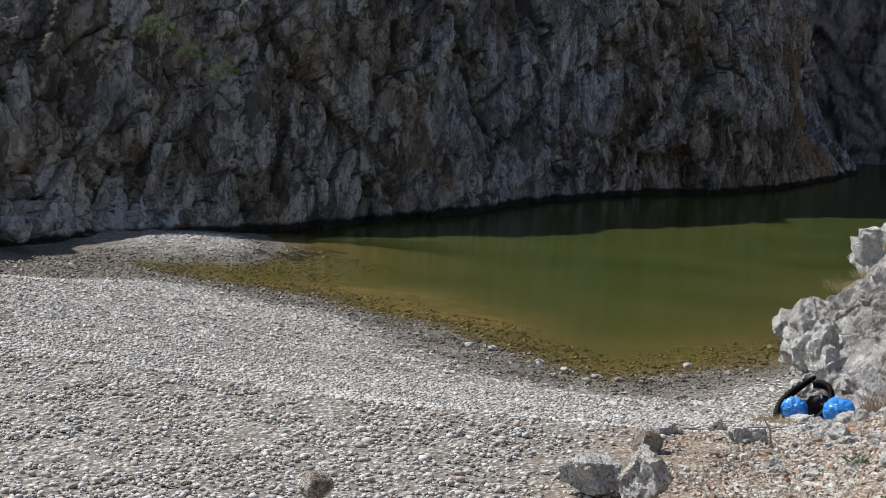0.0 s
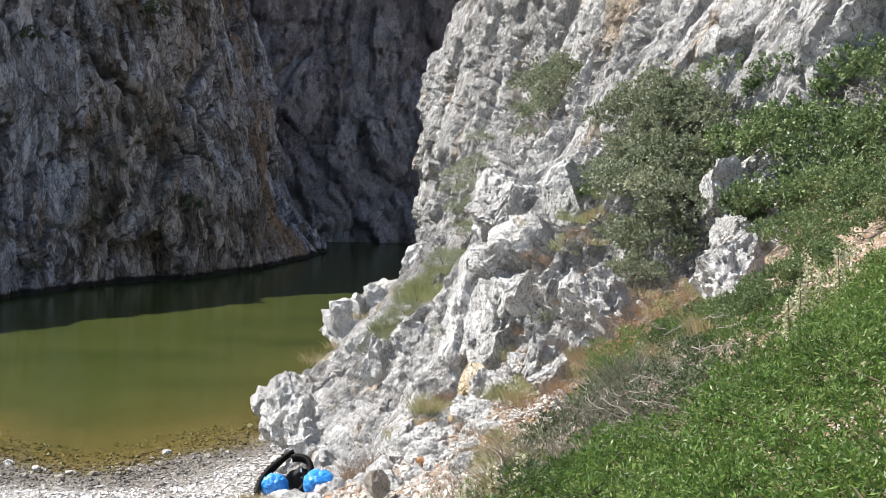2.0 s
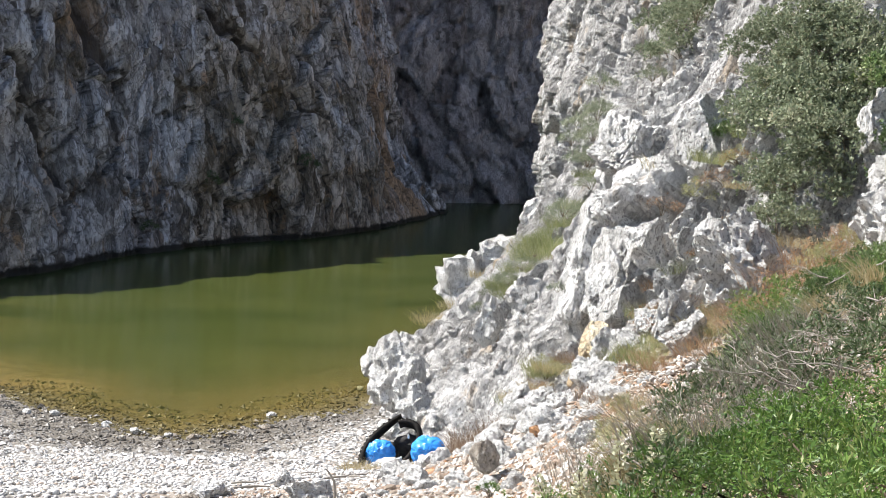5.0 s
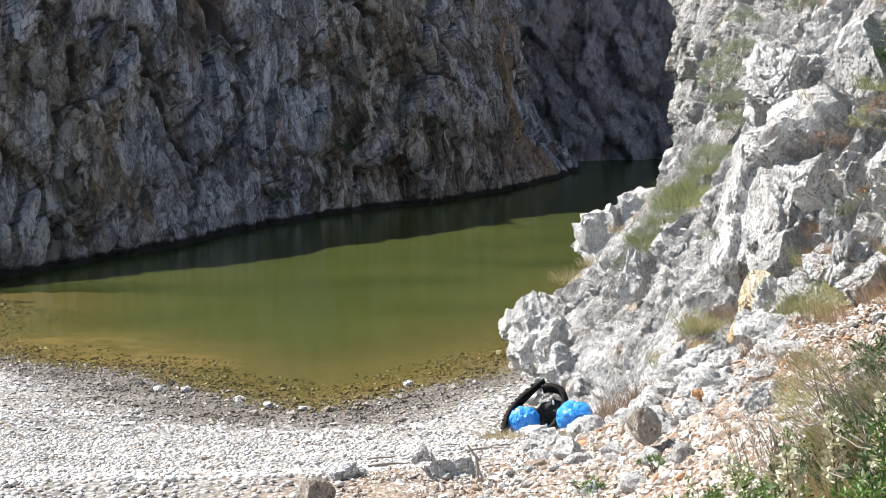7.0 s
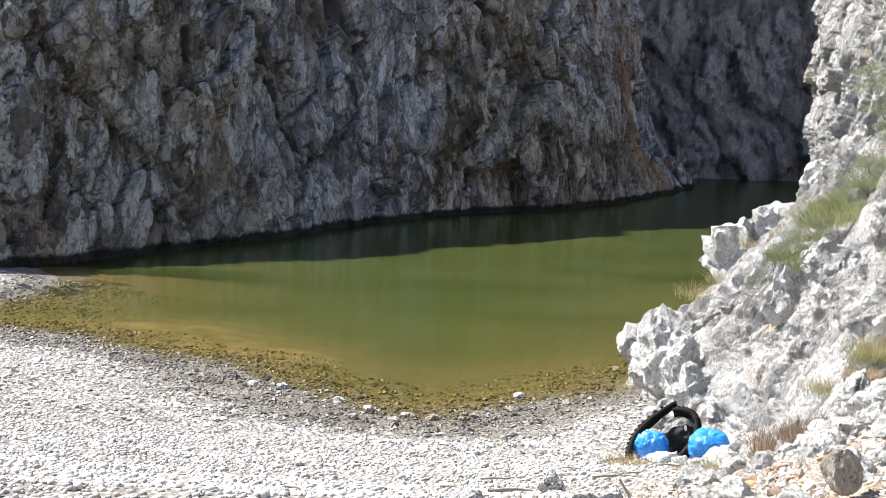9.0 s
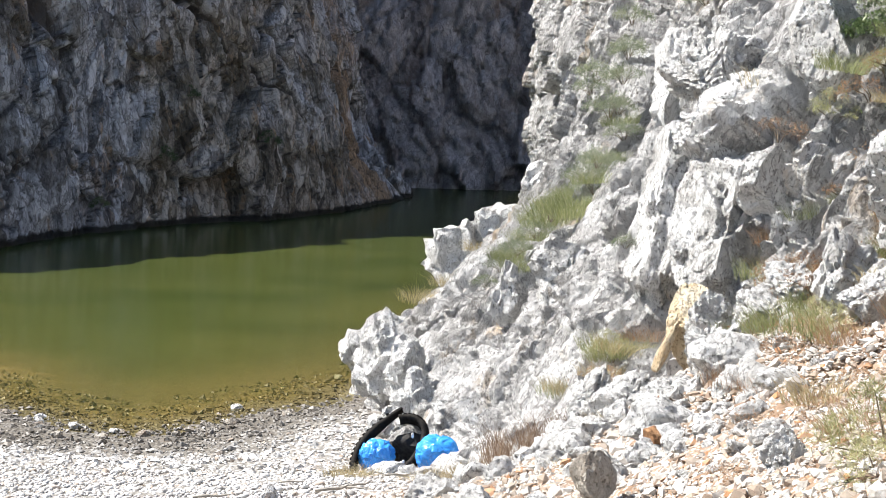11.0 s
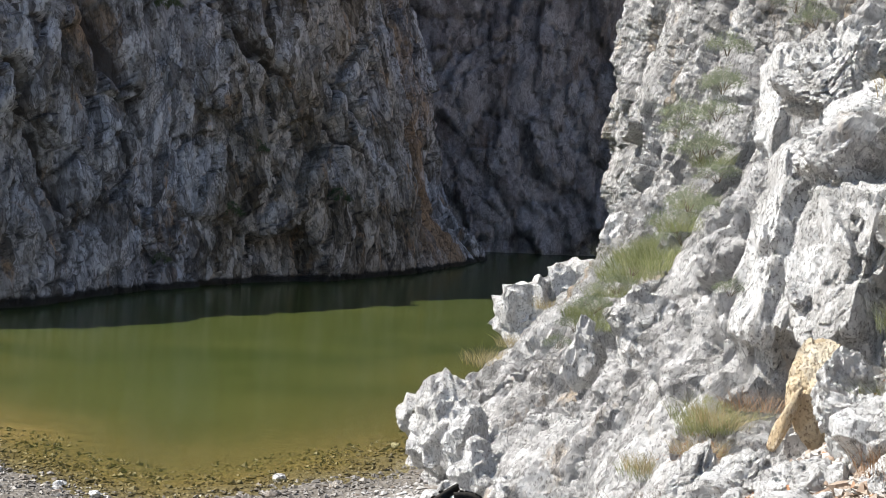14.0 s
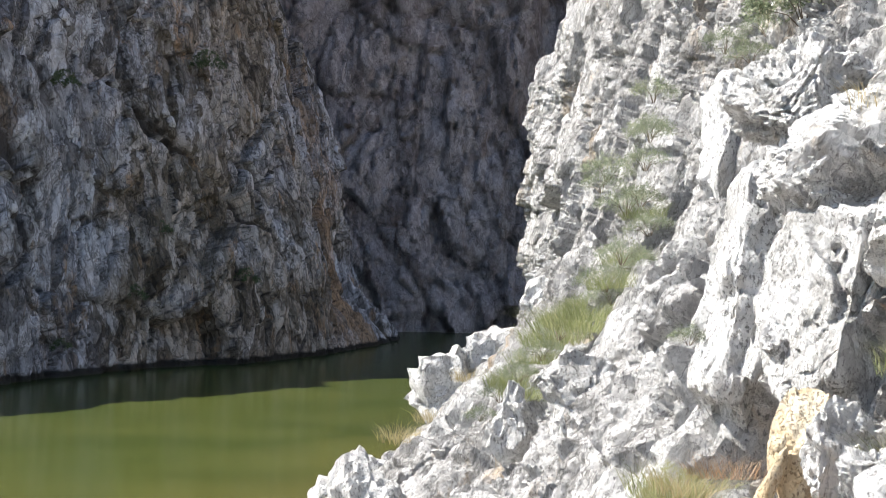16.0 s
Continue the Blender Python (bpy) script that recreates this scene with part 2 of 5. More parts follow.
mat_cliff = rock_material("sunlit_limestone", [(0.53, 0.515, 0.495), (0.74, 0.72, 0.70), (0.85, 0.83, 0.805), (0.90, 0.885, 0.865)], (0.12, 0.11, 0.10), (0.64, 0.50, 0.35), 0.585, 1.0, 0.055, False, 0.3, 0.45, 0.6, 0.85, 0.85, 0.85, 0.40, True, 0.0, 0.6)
# same limestone as the sunlit cliff, its tones darkened for the shaded side
mat_wall = rock_material("shaded_limestone", [(0.17, 0.15, 0.125), (0.34, 0.305, 0.26), (0.50, 0.48, 0.45), (0.62, 0.605, 0.595), (0.84, 0.835, 0.84)], (0.04, 0.035, 0.031), (0.56, 0.38, 0.23), 0.58, 1.25, 0.06, True, 0.21, 0.2, 0.40, 0.85, 0.9, 0.3, -0.32, False, 0.55, 0.95)
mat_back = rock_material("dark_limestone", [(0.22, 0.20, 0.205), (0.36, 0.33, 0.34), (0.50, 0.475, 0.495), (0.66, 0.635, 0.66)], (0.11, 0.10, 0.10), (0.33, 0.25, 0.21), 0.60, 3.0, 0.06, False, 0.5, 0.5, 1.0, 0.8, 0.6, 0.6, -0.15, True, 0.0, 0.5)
mat_rock = rock_material("pale_boulder_stone", [(0.62, 0.605, 0.58), (0.76, 0.745, 0.72), (0.84, 0.825, 0.80), (0.90, 0.89, 0.87)], (0.14, 0.13, 0.115), (0.62, 0.49, 0.35), 0.66, 0.7, 0.04, False, 0.6, 0.1, 1.0, 0.5, 0.4)
mat_ochre = rock_material("ochre_stone", [(0.60, 0.44, 0.26), (0.72, 0.58, 0.38), (0.78, 0.66, 0.46), (0.82, 0.73, 0.56)], (0.24, 0.15, 0.09), (0.64, 0.38, 0.19), 0.68, 0.5, 0.03, False, 0.4, 0.2, 1.0, 0.3)
mat_brown = rock_material("brown_boulder_stone", [(0.25, 0.20, 0.155), (0.38, 0.325, 0.27), (0.50, 0.45, 0.385), (0.60, 0.555, 0.49)], (0.12, 0.10, 0.08), (0.42, 0.31, 0.21), 0.62, 0.5, 0.03, False, 0.7, 0.3, 1.0, 0.4)
mat_rust = rock_material("rust_stone", [(0.36, 0.18, 0.09), (0.50, 0.27, 0.13), (0.60, 0.36, 0.20)], (0.14, 0.07, 0.04), (0.55, 0.26, 0.10), 0.60, 0.3, 0.03)


def ground_material():
    """Shingle near the water, wet and darker at the edge; reddish stony soil up the slope; silted bed under water."""
    n = Nodes("shingle_and_soil")
    sep = n.add("ShaderNodeSeparateXYZ", Vector=n.pos)
    z = sep.outputs["Z"]
    stone = n.voronoi(15, None, "F1", "Color")
    edge = n.voronoi(15, None, "F1", "Distance")
    tone = n.add("ShaderNodeSeparateColor", Color=stone).outputs[0]
    shingle = n.ramp(tone, (0.0, (0.16, 0.15, 0.135)), (0.45, (0.34, 0.325, 0.30)), (1.0, (0.58, 0.56, 0.53)))
    # gaps between stones painted dark in place of the shade there
    shingle = n.mix(n.ramp(edge, (0.35, 0), (0.62, 0.8)), shingle, (0.16, 0.145, 0.125))
    soil = n.ramp(n.noise(2.4, 8, 0.7), (0.3, (0.12, 0.075, 0.05)), (0.5, (0.24, 0.16, 0.105)), (0.7, (0.34, 0.27, 0.20)))
    chip = n.add("ShaderNodeSeparateColor", Color=n.voronoi(34, None, "F1", "Color")).outputs[1]
    grit = n.maths("MULTIPLY", n.ramp(chip, (0.45, 0), (0.55, 1)), n.ramp(n.voronoi(34), (0.35, 1), (0.55, 0)))
    soil = n.mix(n.maths("MULTIPLY", grit, 0.85), soil, n.ramp(chip, (0.5, (0.42, 0.33, 0.25)), (0.75, (0.58, 0.55, 0.50)), (1.0, (0.70, 0.68, 0.64))))
    where = n.add("ShaderNodeAttribute")
    where.attribute_name = "soil"
    c = n.mix(where.outputs["Fac"], shingle, soil)
    wet = n.ramp(n.maths("ADD", z, n.maths("MULTIPLY", n.noise(1.2, 3), 0.3)), (0.0, 1.0), (0.5, 0.0))
    wet.node.color_ramp.elements[0].position = 0.25
    wet.node.color_ramp.elements[1].position = 0.41
    c = n.mix(n.maths("MULTIPLY", wet, 0.62), c, (0.085, 0.07, 0.05))
    bed = n.mix(n.ramp(tone, (0.2, 0), (0.9, 1)), (0.115, 0.09, 0.04), (0.23, 0.18, 0.095))
    silt = n.add("ShaderNodeAttribute")
    silt.attribute_name = "silt"
    bed = n.mix(silt.outputs["Fac"], bed, n.ramp(n.noise(1.5, 4, 0.6), (0.35, (0.20, 0.14, 0.07)), (0.65, (0.42, 0.31, 0.18))))
    c = n.mix(n.ramp(n.maths("MULTIPLY", z, -1.0), (0.02, 0), (0.12, 1)), c, bed)
    nor = n.bump(n.ramp(edge, (0.0, 1), (0.6, 0)), 0.03, 0.9)
    return n.done(c, 0.85, n.bump(n.noise(60, 4), 0.006, 0.6, nor), 0.25)


mat_ground = ground_material()


def pebble_material():
    n = Nodes("limestone_pebbles")
    rnd = n.add("ShaderNodeNewGeometry").outputs["Random Per Island"]
    z = n.add("ShaderNodeSeparateXYZ", Vector=n.pos).outputs["Z"]
    c = n.ramp(rnd, (0.0, (0.30, 0.285, 0.27)), (0.18, (0.46, 0.445, 0.43)), (0.5, (0.66, 0.645, 0.62)), (0.85, (0.80, 0.79, 0.77)), (0.97, (0.50, 0.40, 0.32)))
    c = n.mix(n.ramp(n.noise(30, 5, 0.7), (0.35, 0.5), (0.6, 0)), c, (0.30, 0.28, 0.26))
    wet = n.ramp(n.maths("ADD", z, n.maths("MULTIPLY", n.noise(1.2, 3), 0.3)), (0.28, 1.0), (0.42, 0.0))
    c = n.mix(n.maths("MULTIPLY", wet, 0.84), c, (0.085, 0.07, 0.05))
    c = n.mix(n.ramp(n.maths("MULTIPLY", z, -1.0), (0.0, 0.0), (0.08, 0.85)), c, n.ramp(rnd, (0.2, (0.10, 0.072, 0.032)), (0.9, (0.27, 0.205, 0.105))))
    return n.done(c, n.ramp(wet, (0, 0.8), (1, 0.45)), n.bump(n.noise(90, 3), 0.004, 0.5), 0.35)


mat_pebble = pebble_material()


def rubble_material():
    n = Nodes("broken_stone_rubble")
    rnd = n.add("ShaderNodeNewGeometry").outputs["Random Per Island"]
    c = n.ramp(rnd, (0.0, (0.22, 0.15, 0.105)), (0.2, (0.36, 0.285, 0.22)), (0.42, (0.47, 0.435, 0.39)), (0.75, (0.63, 0.61, 0.57)), (0.94, (0.76, 0.75, 0.72)), (0.98, (0.46, 0.24, 0.12)))
    c = n.mix(n.ramp(n.noise(24, 5, 0.7), (0.35, 0.6), (0.6, 0)), c, (0.30, 0.26, 0.21))
    return n.done(c, 0.9, n.bump(n.noise(70, 4), 0.006, 0.7), 0.2)


mat_rubble = rubble_material()


def water_material():
    """Still green water: murk that thickens with depth, under a faintly rippled surface."""
    n = Nodes("green_pool_water")
    depth = n.add("ShaderNodeAttribute")
    depth.attribute_name = "murk"
    tone = n.noise(0.16, 3, 0.5)
    murk = n.mix(n.ramp(tone, (0.35, 0), (0.65, 1)), (0.040, 0.053, 0.012), (0.055, 0.066, 0.016))
    body = n.add("ShaderNodeBsdfDiffuse", Color=murk)
    clear = n.add("ShaderNodeBsdfTransparent", Color=(0.86, 0.80, 0.50, 1))
    under = n.add("ShaderNodeMixShader", Fac=depth.outputs["Fac"])
    n.put(under.inputs[1], clear.outputs[0])
    n.put(under.inputs[2], body.outputs[0])
    ripple = n.bump(n.noise(2.2, 3, 0.5, n.stretched((1, 1.6, 1))), 0.02, 0.25)
    gloss = n.add("ShaderNodeBsdfGlossy", Roughness=0.13, Normal=ripple)
    fres = n.add("ShaderNodeFresnel", IOR=1.33, Normal=ripple)
    top = n.add("ShaderNodeMixShader", Fac=n.maths("MULTIPLY", fres.outputs[0], 0.6))
    n.put(top.inputs[1], under.outputs[0])
    n.put(top.inputs[2], gloss.outputs[0])
    n.put(n.t.nodes["Material Output"].inputs["Surface"], top.outputs[0])
    return n.mat


mat_water = water_material()


def leaf_material(name, stops, rough=0.5, glow=0.25):
    """Leaves that vary one by one, and let some light through."""
    n = Nodes(name)
    rnd = n.add("ShaderNodeNewGeometry").outputs["Random Per Island"]
    c = n.ramp(rnd, *stops)
    ob = n.add("ShaderNodeObjectInfo").outputs["Random"]
    c = n.mix(n.maths("MULTIPLY", ob, 0.35), c, stops[0][1])
    patch = n.noise(1.6, 4, 0.65)
    c = n.mix(n.ramp(patch, (0.36, 0.6), (0.5, 0)), c, tuple(0.55 * v for v in stops[0][1]))
    c = n.mix(n.ramp(patch, (0.54, 0), (0.70, 0.3)), c, stops[-1][1])
    mat = n.done(c, rough, None, 0.35)
    thin = n.add("ShaderNodeBsdfTranslucent", Color=c)
    both = n.add("ShaderNodeMixShader", Fac=glow)
    n.put(both.inputs[1], n.bsdf.outputs[0])
    n.put(both.inputs[2], thin.outputs[0])
    n.put(n.t.nodes["Material Output"].inputs["Surface"], both.outputs[0])
    return mat


mat_leaf = leaf_material("lentisk_leaves", [(0.0, (0.05, 0.105, 0.024)), (0.5, (0.115, 0.22, 0.04)), (0.85, (0.20, 0.32, 0.07)), (1.0, (0.30, 0.32, 0.13))], 0.45, 0.28)
mat_leaf_dull = leaf_material("grey_green_leaves", [(0.0, (0.12, 0.145, 0.085)), (0.4, (0.24, 0.285, 0.175)), (0.85, (0.41, 0.45, 0.30)), (1.0, (0.52, 0.47, 0.34))], 0.5, 0.28)
mat_grass = leaf_material("green_grass", [(0.0, (0.17, 0.20, 0.075)), (0.6, (0.31, 0.34, 0.14)), (1.0, (0.50, 0.47, 0.29))])
mat_straw = leaf_material("dry_grass", [(0.0, (0.36, 0.29, 0.15)), (0.6, (0.52, 0.44, 0.26)), (1.0, (0.64, 0.57, 0.40))])
mat_leaf_dark = leaf_material("dark_green_leaves", [(0.0, (0.075, 0.12, 0.05)), (0.5, (0.16, 0.24, 0.09)), (0.9, (0.28, 0.36, 0.155)), (1.0, (0.40, 0.39, 0.21))], 0.45, 0.25)
mat_leaf_grey = leaf_material("grey_twiggy_leaves", [(0.0, (0.055, 0.09, 0.035)), (0.5, (0.10, 0.15, 0.06)), (0.8, (0.17, 0.205, 0.11)), (1.0, (0.36, 0.34, 0.27))], 0.6, 0.25)
mat_feather = leaf_material("yellow_green_feathery_leaves", [(0.0, (0.24, 0.25, 0.10)), (0.6, (0.40, 0.40, 0.19)), (1.0, (0.60, 0.55, 0.34))])
mat_drybrown = leaf_material("dry_brown_twigs", [(0.0, (0.20, 0.135, 0.09)), (0.6, (0.34, 0.25, 0.18)), (1.0, (0.50, 0.42, 0.33))], 0.8, 0.15)
mat_twig = leaf_material("grey_dead_twigs", [(0.0, (0.22, 0.19, 0.155)), (0.6, (0.36, 0.325, 0.28)), (1.0, (0.50, 0.47, 0.42))], 0.8, 0.1)
mat_cream = leaf_material("cream_blossoms", [(0.0, (0.42, 0.42, 0.26)), (0.5, (0.62, 0.60, 0.42)), (1.0, (0.74, 0.72, 0.56))])
mat_russet = leaf_material("russet_scrub", [(0.0, (0.29, 0.165, 0.085)), (0.6, (0.46, 0.29, 0.165)), (1.0, (0.60, 0.46, 0.31))])


def bark_material(name, a, b):
    n = Nodes(name)
    return n.done(n.mix(n.noise(14, 6, 0.7, n.stretched((1, 1, 0.3))), a, b), 0.85, n.bump(n.noise(60, 4), 0.004, 0.8))


mat_bark = bark_material("brown_stems", (0.10, 0.075, 0.05), (0.20, 0.16, 0.115))
mat_dead = bark_material("bleached_dead_wood", (0.22, 0.195, 0.165), (0.42, 0.385, 0.335))


def plain_material(name, a, b, scale, rough, bump=0.003, specular=0.4):
    n = Nodes(name)
    f = n.noise(scale, 5, 0.6)
    return n.done(n.mix(n.ramp(f, (0.3, 0), (0.7, 1)), a, b), rough, n.bump(f, bump, 0.8), specular)


mat_blue = plain_material("blue_plastic_film", (0.012, 0.18, 0.66), (0.07, 0.40, 0.93), 6, 0.27, 0.015, 0.6)
mat_rubber = plain_material("black_rubber", (0.007, 0.0065, 0.006), (0.028, 0.024, 0.020), 26, 0.85, 0.012, 0.2)
mat_white = plain_material("white_plastic", (0.62, 0.62, 0.60), (0.75, 0.75, 0.73), 8, 0.45)
mat_dark = plain_material("dark_fabric", (0.014, 0.013, 0.014), (0.05, 0.045, 0.04), 16, 0.85, 0.01)


# ---- lie of the land ----
# outline of the water at level 0, anticlockwise from the head of the little inlet
SHORE = [(-27.8, 38.2), (-24.6, 36.9), (-21.6, 36.2), (-18.6, 35.4), (-15.0, 33.4), (-12.6, 31.7), (-10.2, 30.2), (-8.9, 30.2), (-8.1, 31.9), (-7.0, 34.6),
         (-5.5, 37.5), (-3.0, 46), (-3.0, 60), (30, 90), (30, 230), (-60, 230), (-60, 75), (-30.5, 50), (-26.4, 46.2), (-25.0, 43), (-24.4, 41.0), (-25.6, 39.8)]


def shore_distance(x, y):
    """Metres from the waterline: over 0 on land, under 0 in the water."""
    best, inside = np.full(x.shape, 1e9), np.zeros(x.shape, bool)
    for (ax, ay), (bx, by) in zip(SHORE, SHORE[1:] + SHORE[:1]):
        ex, ey = bx - ax, by - ay
        s = np.clip(((x - ax) * ex + (y - ay) * ey) / (ex * ex + ey * ey), 0, 1)
        best = np.minimum(best, np.hypot(x - ax - s * ex, y - ay - s * ey))
        hit = (ay > y) != (by > y)
        cross = ax + (y - ay) / (ey if abs(ey) > 1e-9 else 1e-9) * ex
        inside ^= hit & (x < cross)
    return np.where(inside, -best, best)


def land(x, y):
    """Height of the ground, and how much of it is soil instead of shingle."""
    x, y = np.asarray(x, float), np.asarray(y, float)
    flat = np.stack([x.ravel(), y.ravel(), 0 * x.ravel()], 1)
    wob = 0.35 * fbm(flat * 0.35, 5, 3).reshape(x.shape)
    d = shore_distance(x, y) + wob * 0.6
    beach = np.where(d > 0, 0.075 * d + 0.005 * d * np.abs(d), 0.055 * d - 0.004 * d * d)
    beach = np.clip(beach, -2.6, 2.55) + 0.05 * wob
    far_left = smooth_step(-22, -27, x) * smooth_step(60, 30, y)
    beach = np.where(d > 0, beach * (1 - 0.8 * far_left), beach)
    bar = np.exp(-((x + 27.2) / 2.2) ** 2 - ((y - 42.5) / 3.2) ** 2)
    beach = beach + 0.22 * bar * (d > 0)
    slope = 3.45 + 0.62 * x + 0.03 * np.clip(10 - y, 0, 40) + 0.45 * np.clip(x - 2.5, 0, 6) * smooth_step(12, 20, y)
    slope = slope - 1.6 * smooth_step(18, 30, y)
    slope = np.where(x > 14, slope - 0.3 * (x - 14), slope) + 0.35 * wob
    slope = slope + 0.07 * fbm(flat * 1.7, 8, 4).reshape(x.shape)
    k = 0.5
    h = np.clip(0.5 + 0.5 * (slope - beach) / k, 0, 1)
    z = beach * (1 - h) + slope * h + k * h * (1 - h)
    z = np.where(d < 0, np.minimum(z, beach), z)
    soil = np.maximum(smooth_step(0.25, 0.75, h), 0.75 * smooth_step(-5.0, -2.9, x + 0.6 * wob) * smooth_step(26, 20, y))
    return z, soil * (d > 0)


def height(x, y):
    return float(land(np.array([x]), np.array([y]))[0][0])


def spaced(*runs):
    """Coordinates from runs of (start, end, step)."""
    return np.unique(np.concatenate([np.arange(a, b + 1e-6, s) for a, b, s in runs]).round(4))


gx = spaced((-900, -100, 100), (-90, -34, 7), (-33, -14, 0.25), (-14, 4, 0.11), (4.2, 14, 0.4), (16, 60, 6), (80, 900, 100))
gy = spaced((-900, -60, 100), (-50, -6, 6), (-4, 8, 0.4), (8, 40, 0.13), (40.3, 60, 0.5), (62, 240, 6), (300, 1500, 120))
GX, GY = np.meshgrid(gx, gy, indexing="ij")
GZ, SOIL = land(GX, GY)
GZ = GZ + 0.02 * vnoise(np.stack([GX.ravel() * 3.1, GY.ravel() * 3.1, 0 * GX.ravel()], 1), 4).reshape(GX.shape)
ground_me = mesh_data("ground", np.stack([GX, GY, GZ], -1).reshape(-1, 3), grid_faces(len(gx), len(gy)))
ground_me.attributes.new("soil", "FLOAT", "POINT").data.foreach_set("value", SOIL.ravel().astype(np.float32))
silty = np.exp(-((GX + 18.8) / 3.0) ** 2 - ((GY - 40.8) / 2.6) ** 2) + 0.6 * np.exp(-((GX + 15) / 3.0) ** 2 - ((GY - 37.5) / 2.0) ** 2)
ground_me.attributes.new("silt", "FLOAT", "POINT").data.foreach_set("value", np.clip(silty, 0, 1).ravel().astype(np.float32))
ground = tagged(piece("ground", ground_me, mat_ground), "pale grey shingle beach rising to reddish stony soil", "ground", kind="structure")

wx = spaced((-60, -30, 5), (-30, -3, 0.3), (0, 30, 5))
wy = spaced((28, 50, 0.3), (51, 70, 1), (75, 230, 5))
WX, WY = np.meshgrid(wx, wy, indexing="ij")
deep = np.clip(-land(WX, WY)[0], 0, None)
murk = 1 - np.exp(-np.clip(deep - 0.03, 0, None) / 0.24)
water_me = mesh_data("water", np.stack([WX, WY, 0 * WX], -1).reshape(-1, 3), grid_faces(len(wx), len(wy)))
water_me.attributes.new("murk", "FLOAT", "POINT").data.foreach_set("value", murk.ravel().astype(np.float32))
water = tagged(piece("water", water_me, mat_water), "still murky green pool with a clear brownish shallow edge", "water", kind="structure")
water.visible_shadow = False


# ---- cliffs ----
def table(rows, us, vs):
    """A smooth function of (u, v) from a coarse table."""
    rows, us, vs = np.array(rows, float), np.array(us, float), np.array(vs, float)

    def at(u, v):
        v = np.clip(v, vs[0], vs[-1])
        j = np.clip(np.searchsorted(vs, v, "right") - 1, 0, len(vs) - 2)
        s = (v - vs[j]) / (vs[j + 1] - vs[j])
        i = np.clip(np.searchsorted(us, u, "right") - 1, 0, len(us) - 2)
        r = np.clip((u - us[i]) / (us[i + 1] - us[i]), 0, 1)
        return (rows[i, j] * (1 - s) + rows[i, j + 1] * s) * (1 - r) + (rows[i + 1, j] * (1 - s) + rows[i + 1, j + 1] * s) * r

    return at


def sheet(name, base, flip, relief, material):
    """A cliff face: a grid of places pushed out along its own normal by relief(places)."""
    nu, nv = base.shape[:2]
    du, dv = np.gradient(base, axis=0), np.gradient(base, axis=1)
    nor = np.cross(du, dv) * (-1 if flip else 1)
    for _ in range(6):
        nor[1:-1, 1:-1] = (nor[:-2, 1:-1] + nor[2:, 1:-1] + nor[1:-1, :-2] + nor[1:-1, 2:] + 2 * nor[1:-1, 1:-1]) / 6
    nor /= np.linalg.norm(nor, axis=-1, keepdims=True) + 1e-9
    p = base.reshape(-1, 3)
    push, joint, iron, tone = relief(p)
    me = mesh_data(name, p + nor.reshape(-1, 3) * push[:, None], grid_faces(nu, nv, flip))
    me.set_sharp_from_angle(angle=radians(26))
    me.attributes.new("joint", "FLOAT", "POINT").data.foreach_set("value", joint.astype(np.float32))
    me.attributes.new("iron", "FLOAT", "POINT").data.foreach_set("value", (iron + 0 * joint).astype(np.float32))
    me.attributes.new("tone", "FLOAT", "POINT").data.foreach_set("value", tone.astype(np.float32))
    return piece(name, me, material)


def spots(p, rows):
    """Soft round patches: rows of x, y, z, radius, strength."""
    out = np.zeros(len(p))
    for x, y, z, r, k in rows:
        out = np.maximum(out, k * np.exp(-((p - np.array((x, y, z))) ** 2).sum(1) / (r * r)))
    return out


# the sunlit cliff: how far right its face stands, by distance along and by height
CLIFF_Y = [16, 18, 20.5, 23, 26, 29, 33, 38, 44, 54, 58, 66]
CLIFF_Z = [0.5, 2, 3.5, 5, 7, 9.5, 14]
cliff_x = table([
    [-2.2, -1.2, 1.4, 3.2, 5.6, 7.6, 9.0],
    [-2.6, -1.9, 0.6, 2.2, 4.0, 5.6, 7.0],
    [-2.7, -1.9, -0.75, -0.35, 1.9, 3.5, 4.6],
    [-2.8, -2.1, -1.0, -0.5, 0.9, 2.4, 3.2],
    [-3.6, -2.6, -1.7, -1.0, 0.5, 1.4, 2.2],
    [-4.9, -3.0, -1.6, -1.15, 0.0, 0.6, 1.4],
    [-5.8, -4.1, -2.7, -1.6, -0.8, -0.2, 0.8],
    [-6.9, -5.5, -3.9, -2.4, -1.8, -1.2, -0.2],
    [-5.6, -4.85, -4.2, -3.65, -3.15, -2.15, -1.15],
    [-4.0, -4.6, -5.2, -5.7, -5.5, -5.1, -3.5],
    [-4.0, -3.9, -3.8, -3.8, -3.6, -3.2, -2.0],
    [2, 2, 2, 2.2, 2.5, 3, 4]], CLIFF_Y, CLIFF_Z)


def layered(q, layers):
    """Sum of block reliefs (amplitude, size, seed, tilt, crack, depth of joint, gap), the depth of their joints, and a tone by block."""
    out, open_joint, tone, share = 0.0, 0.0, 0.0, 0.0
    for amp, size, seed, tilt, crack, mark, gap, part in layers:
        h, joint, rid = blocks(q, size, seed, tilt, crack, gap, 0.55)
        out, tone, share = out + amp * h, tone + part * rid, share + part
        open_joint = np.maximum(open_joint, joint * mark)
    return out, open_joint, tone / share


def leaning(p, lean_x, lean_y=0.0):
    """Places sheared so that what is tall in them follows the slope of a face."""
    return np.stack([p[:, 0] - lean_x * p[:, 2], p[:, 1] - lean_y * p[:, 2], p[:, 2]], 1)


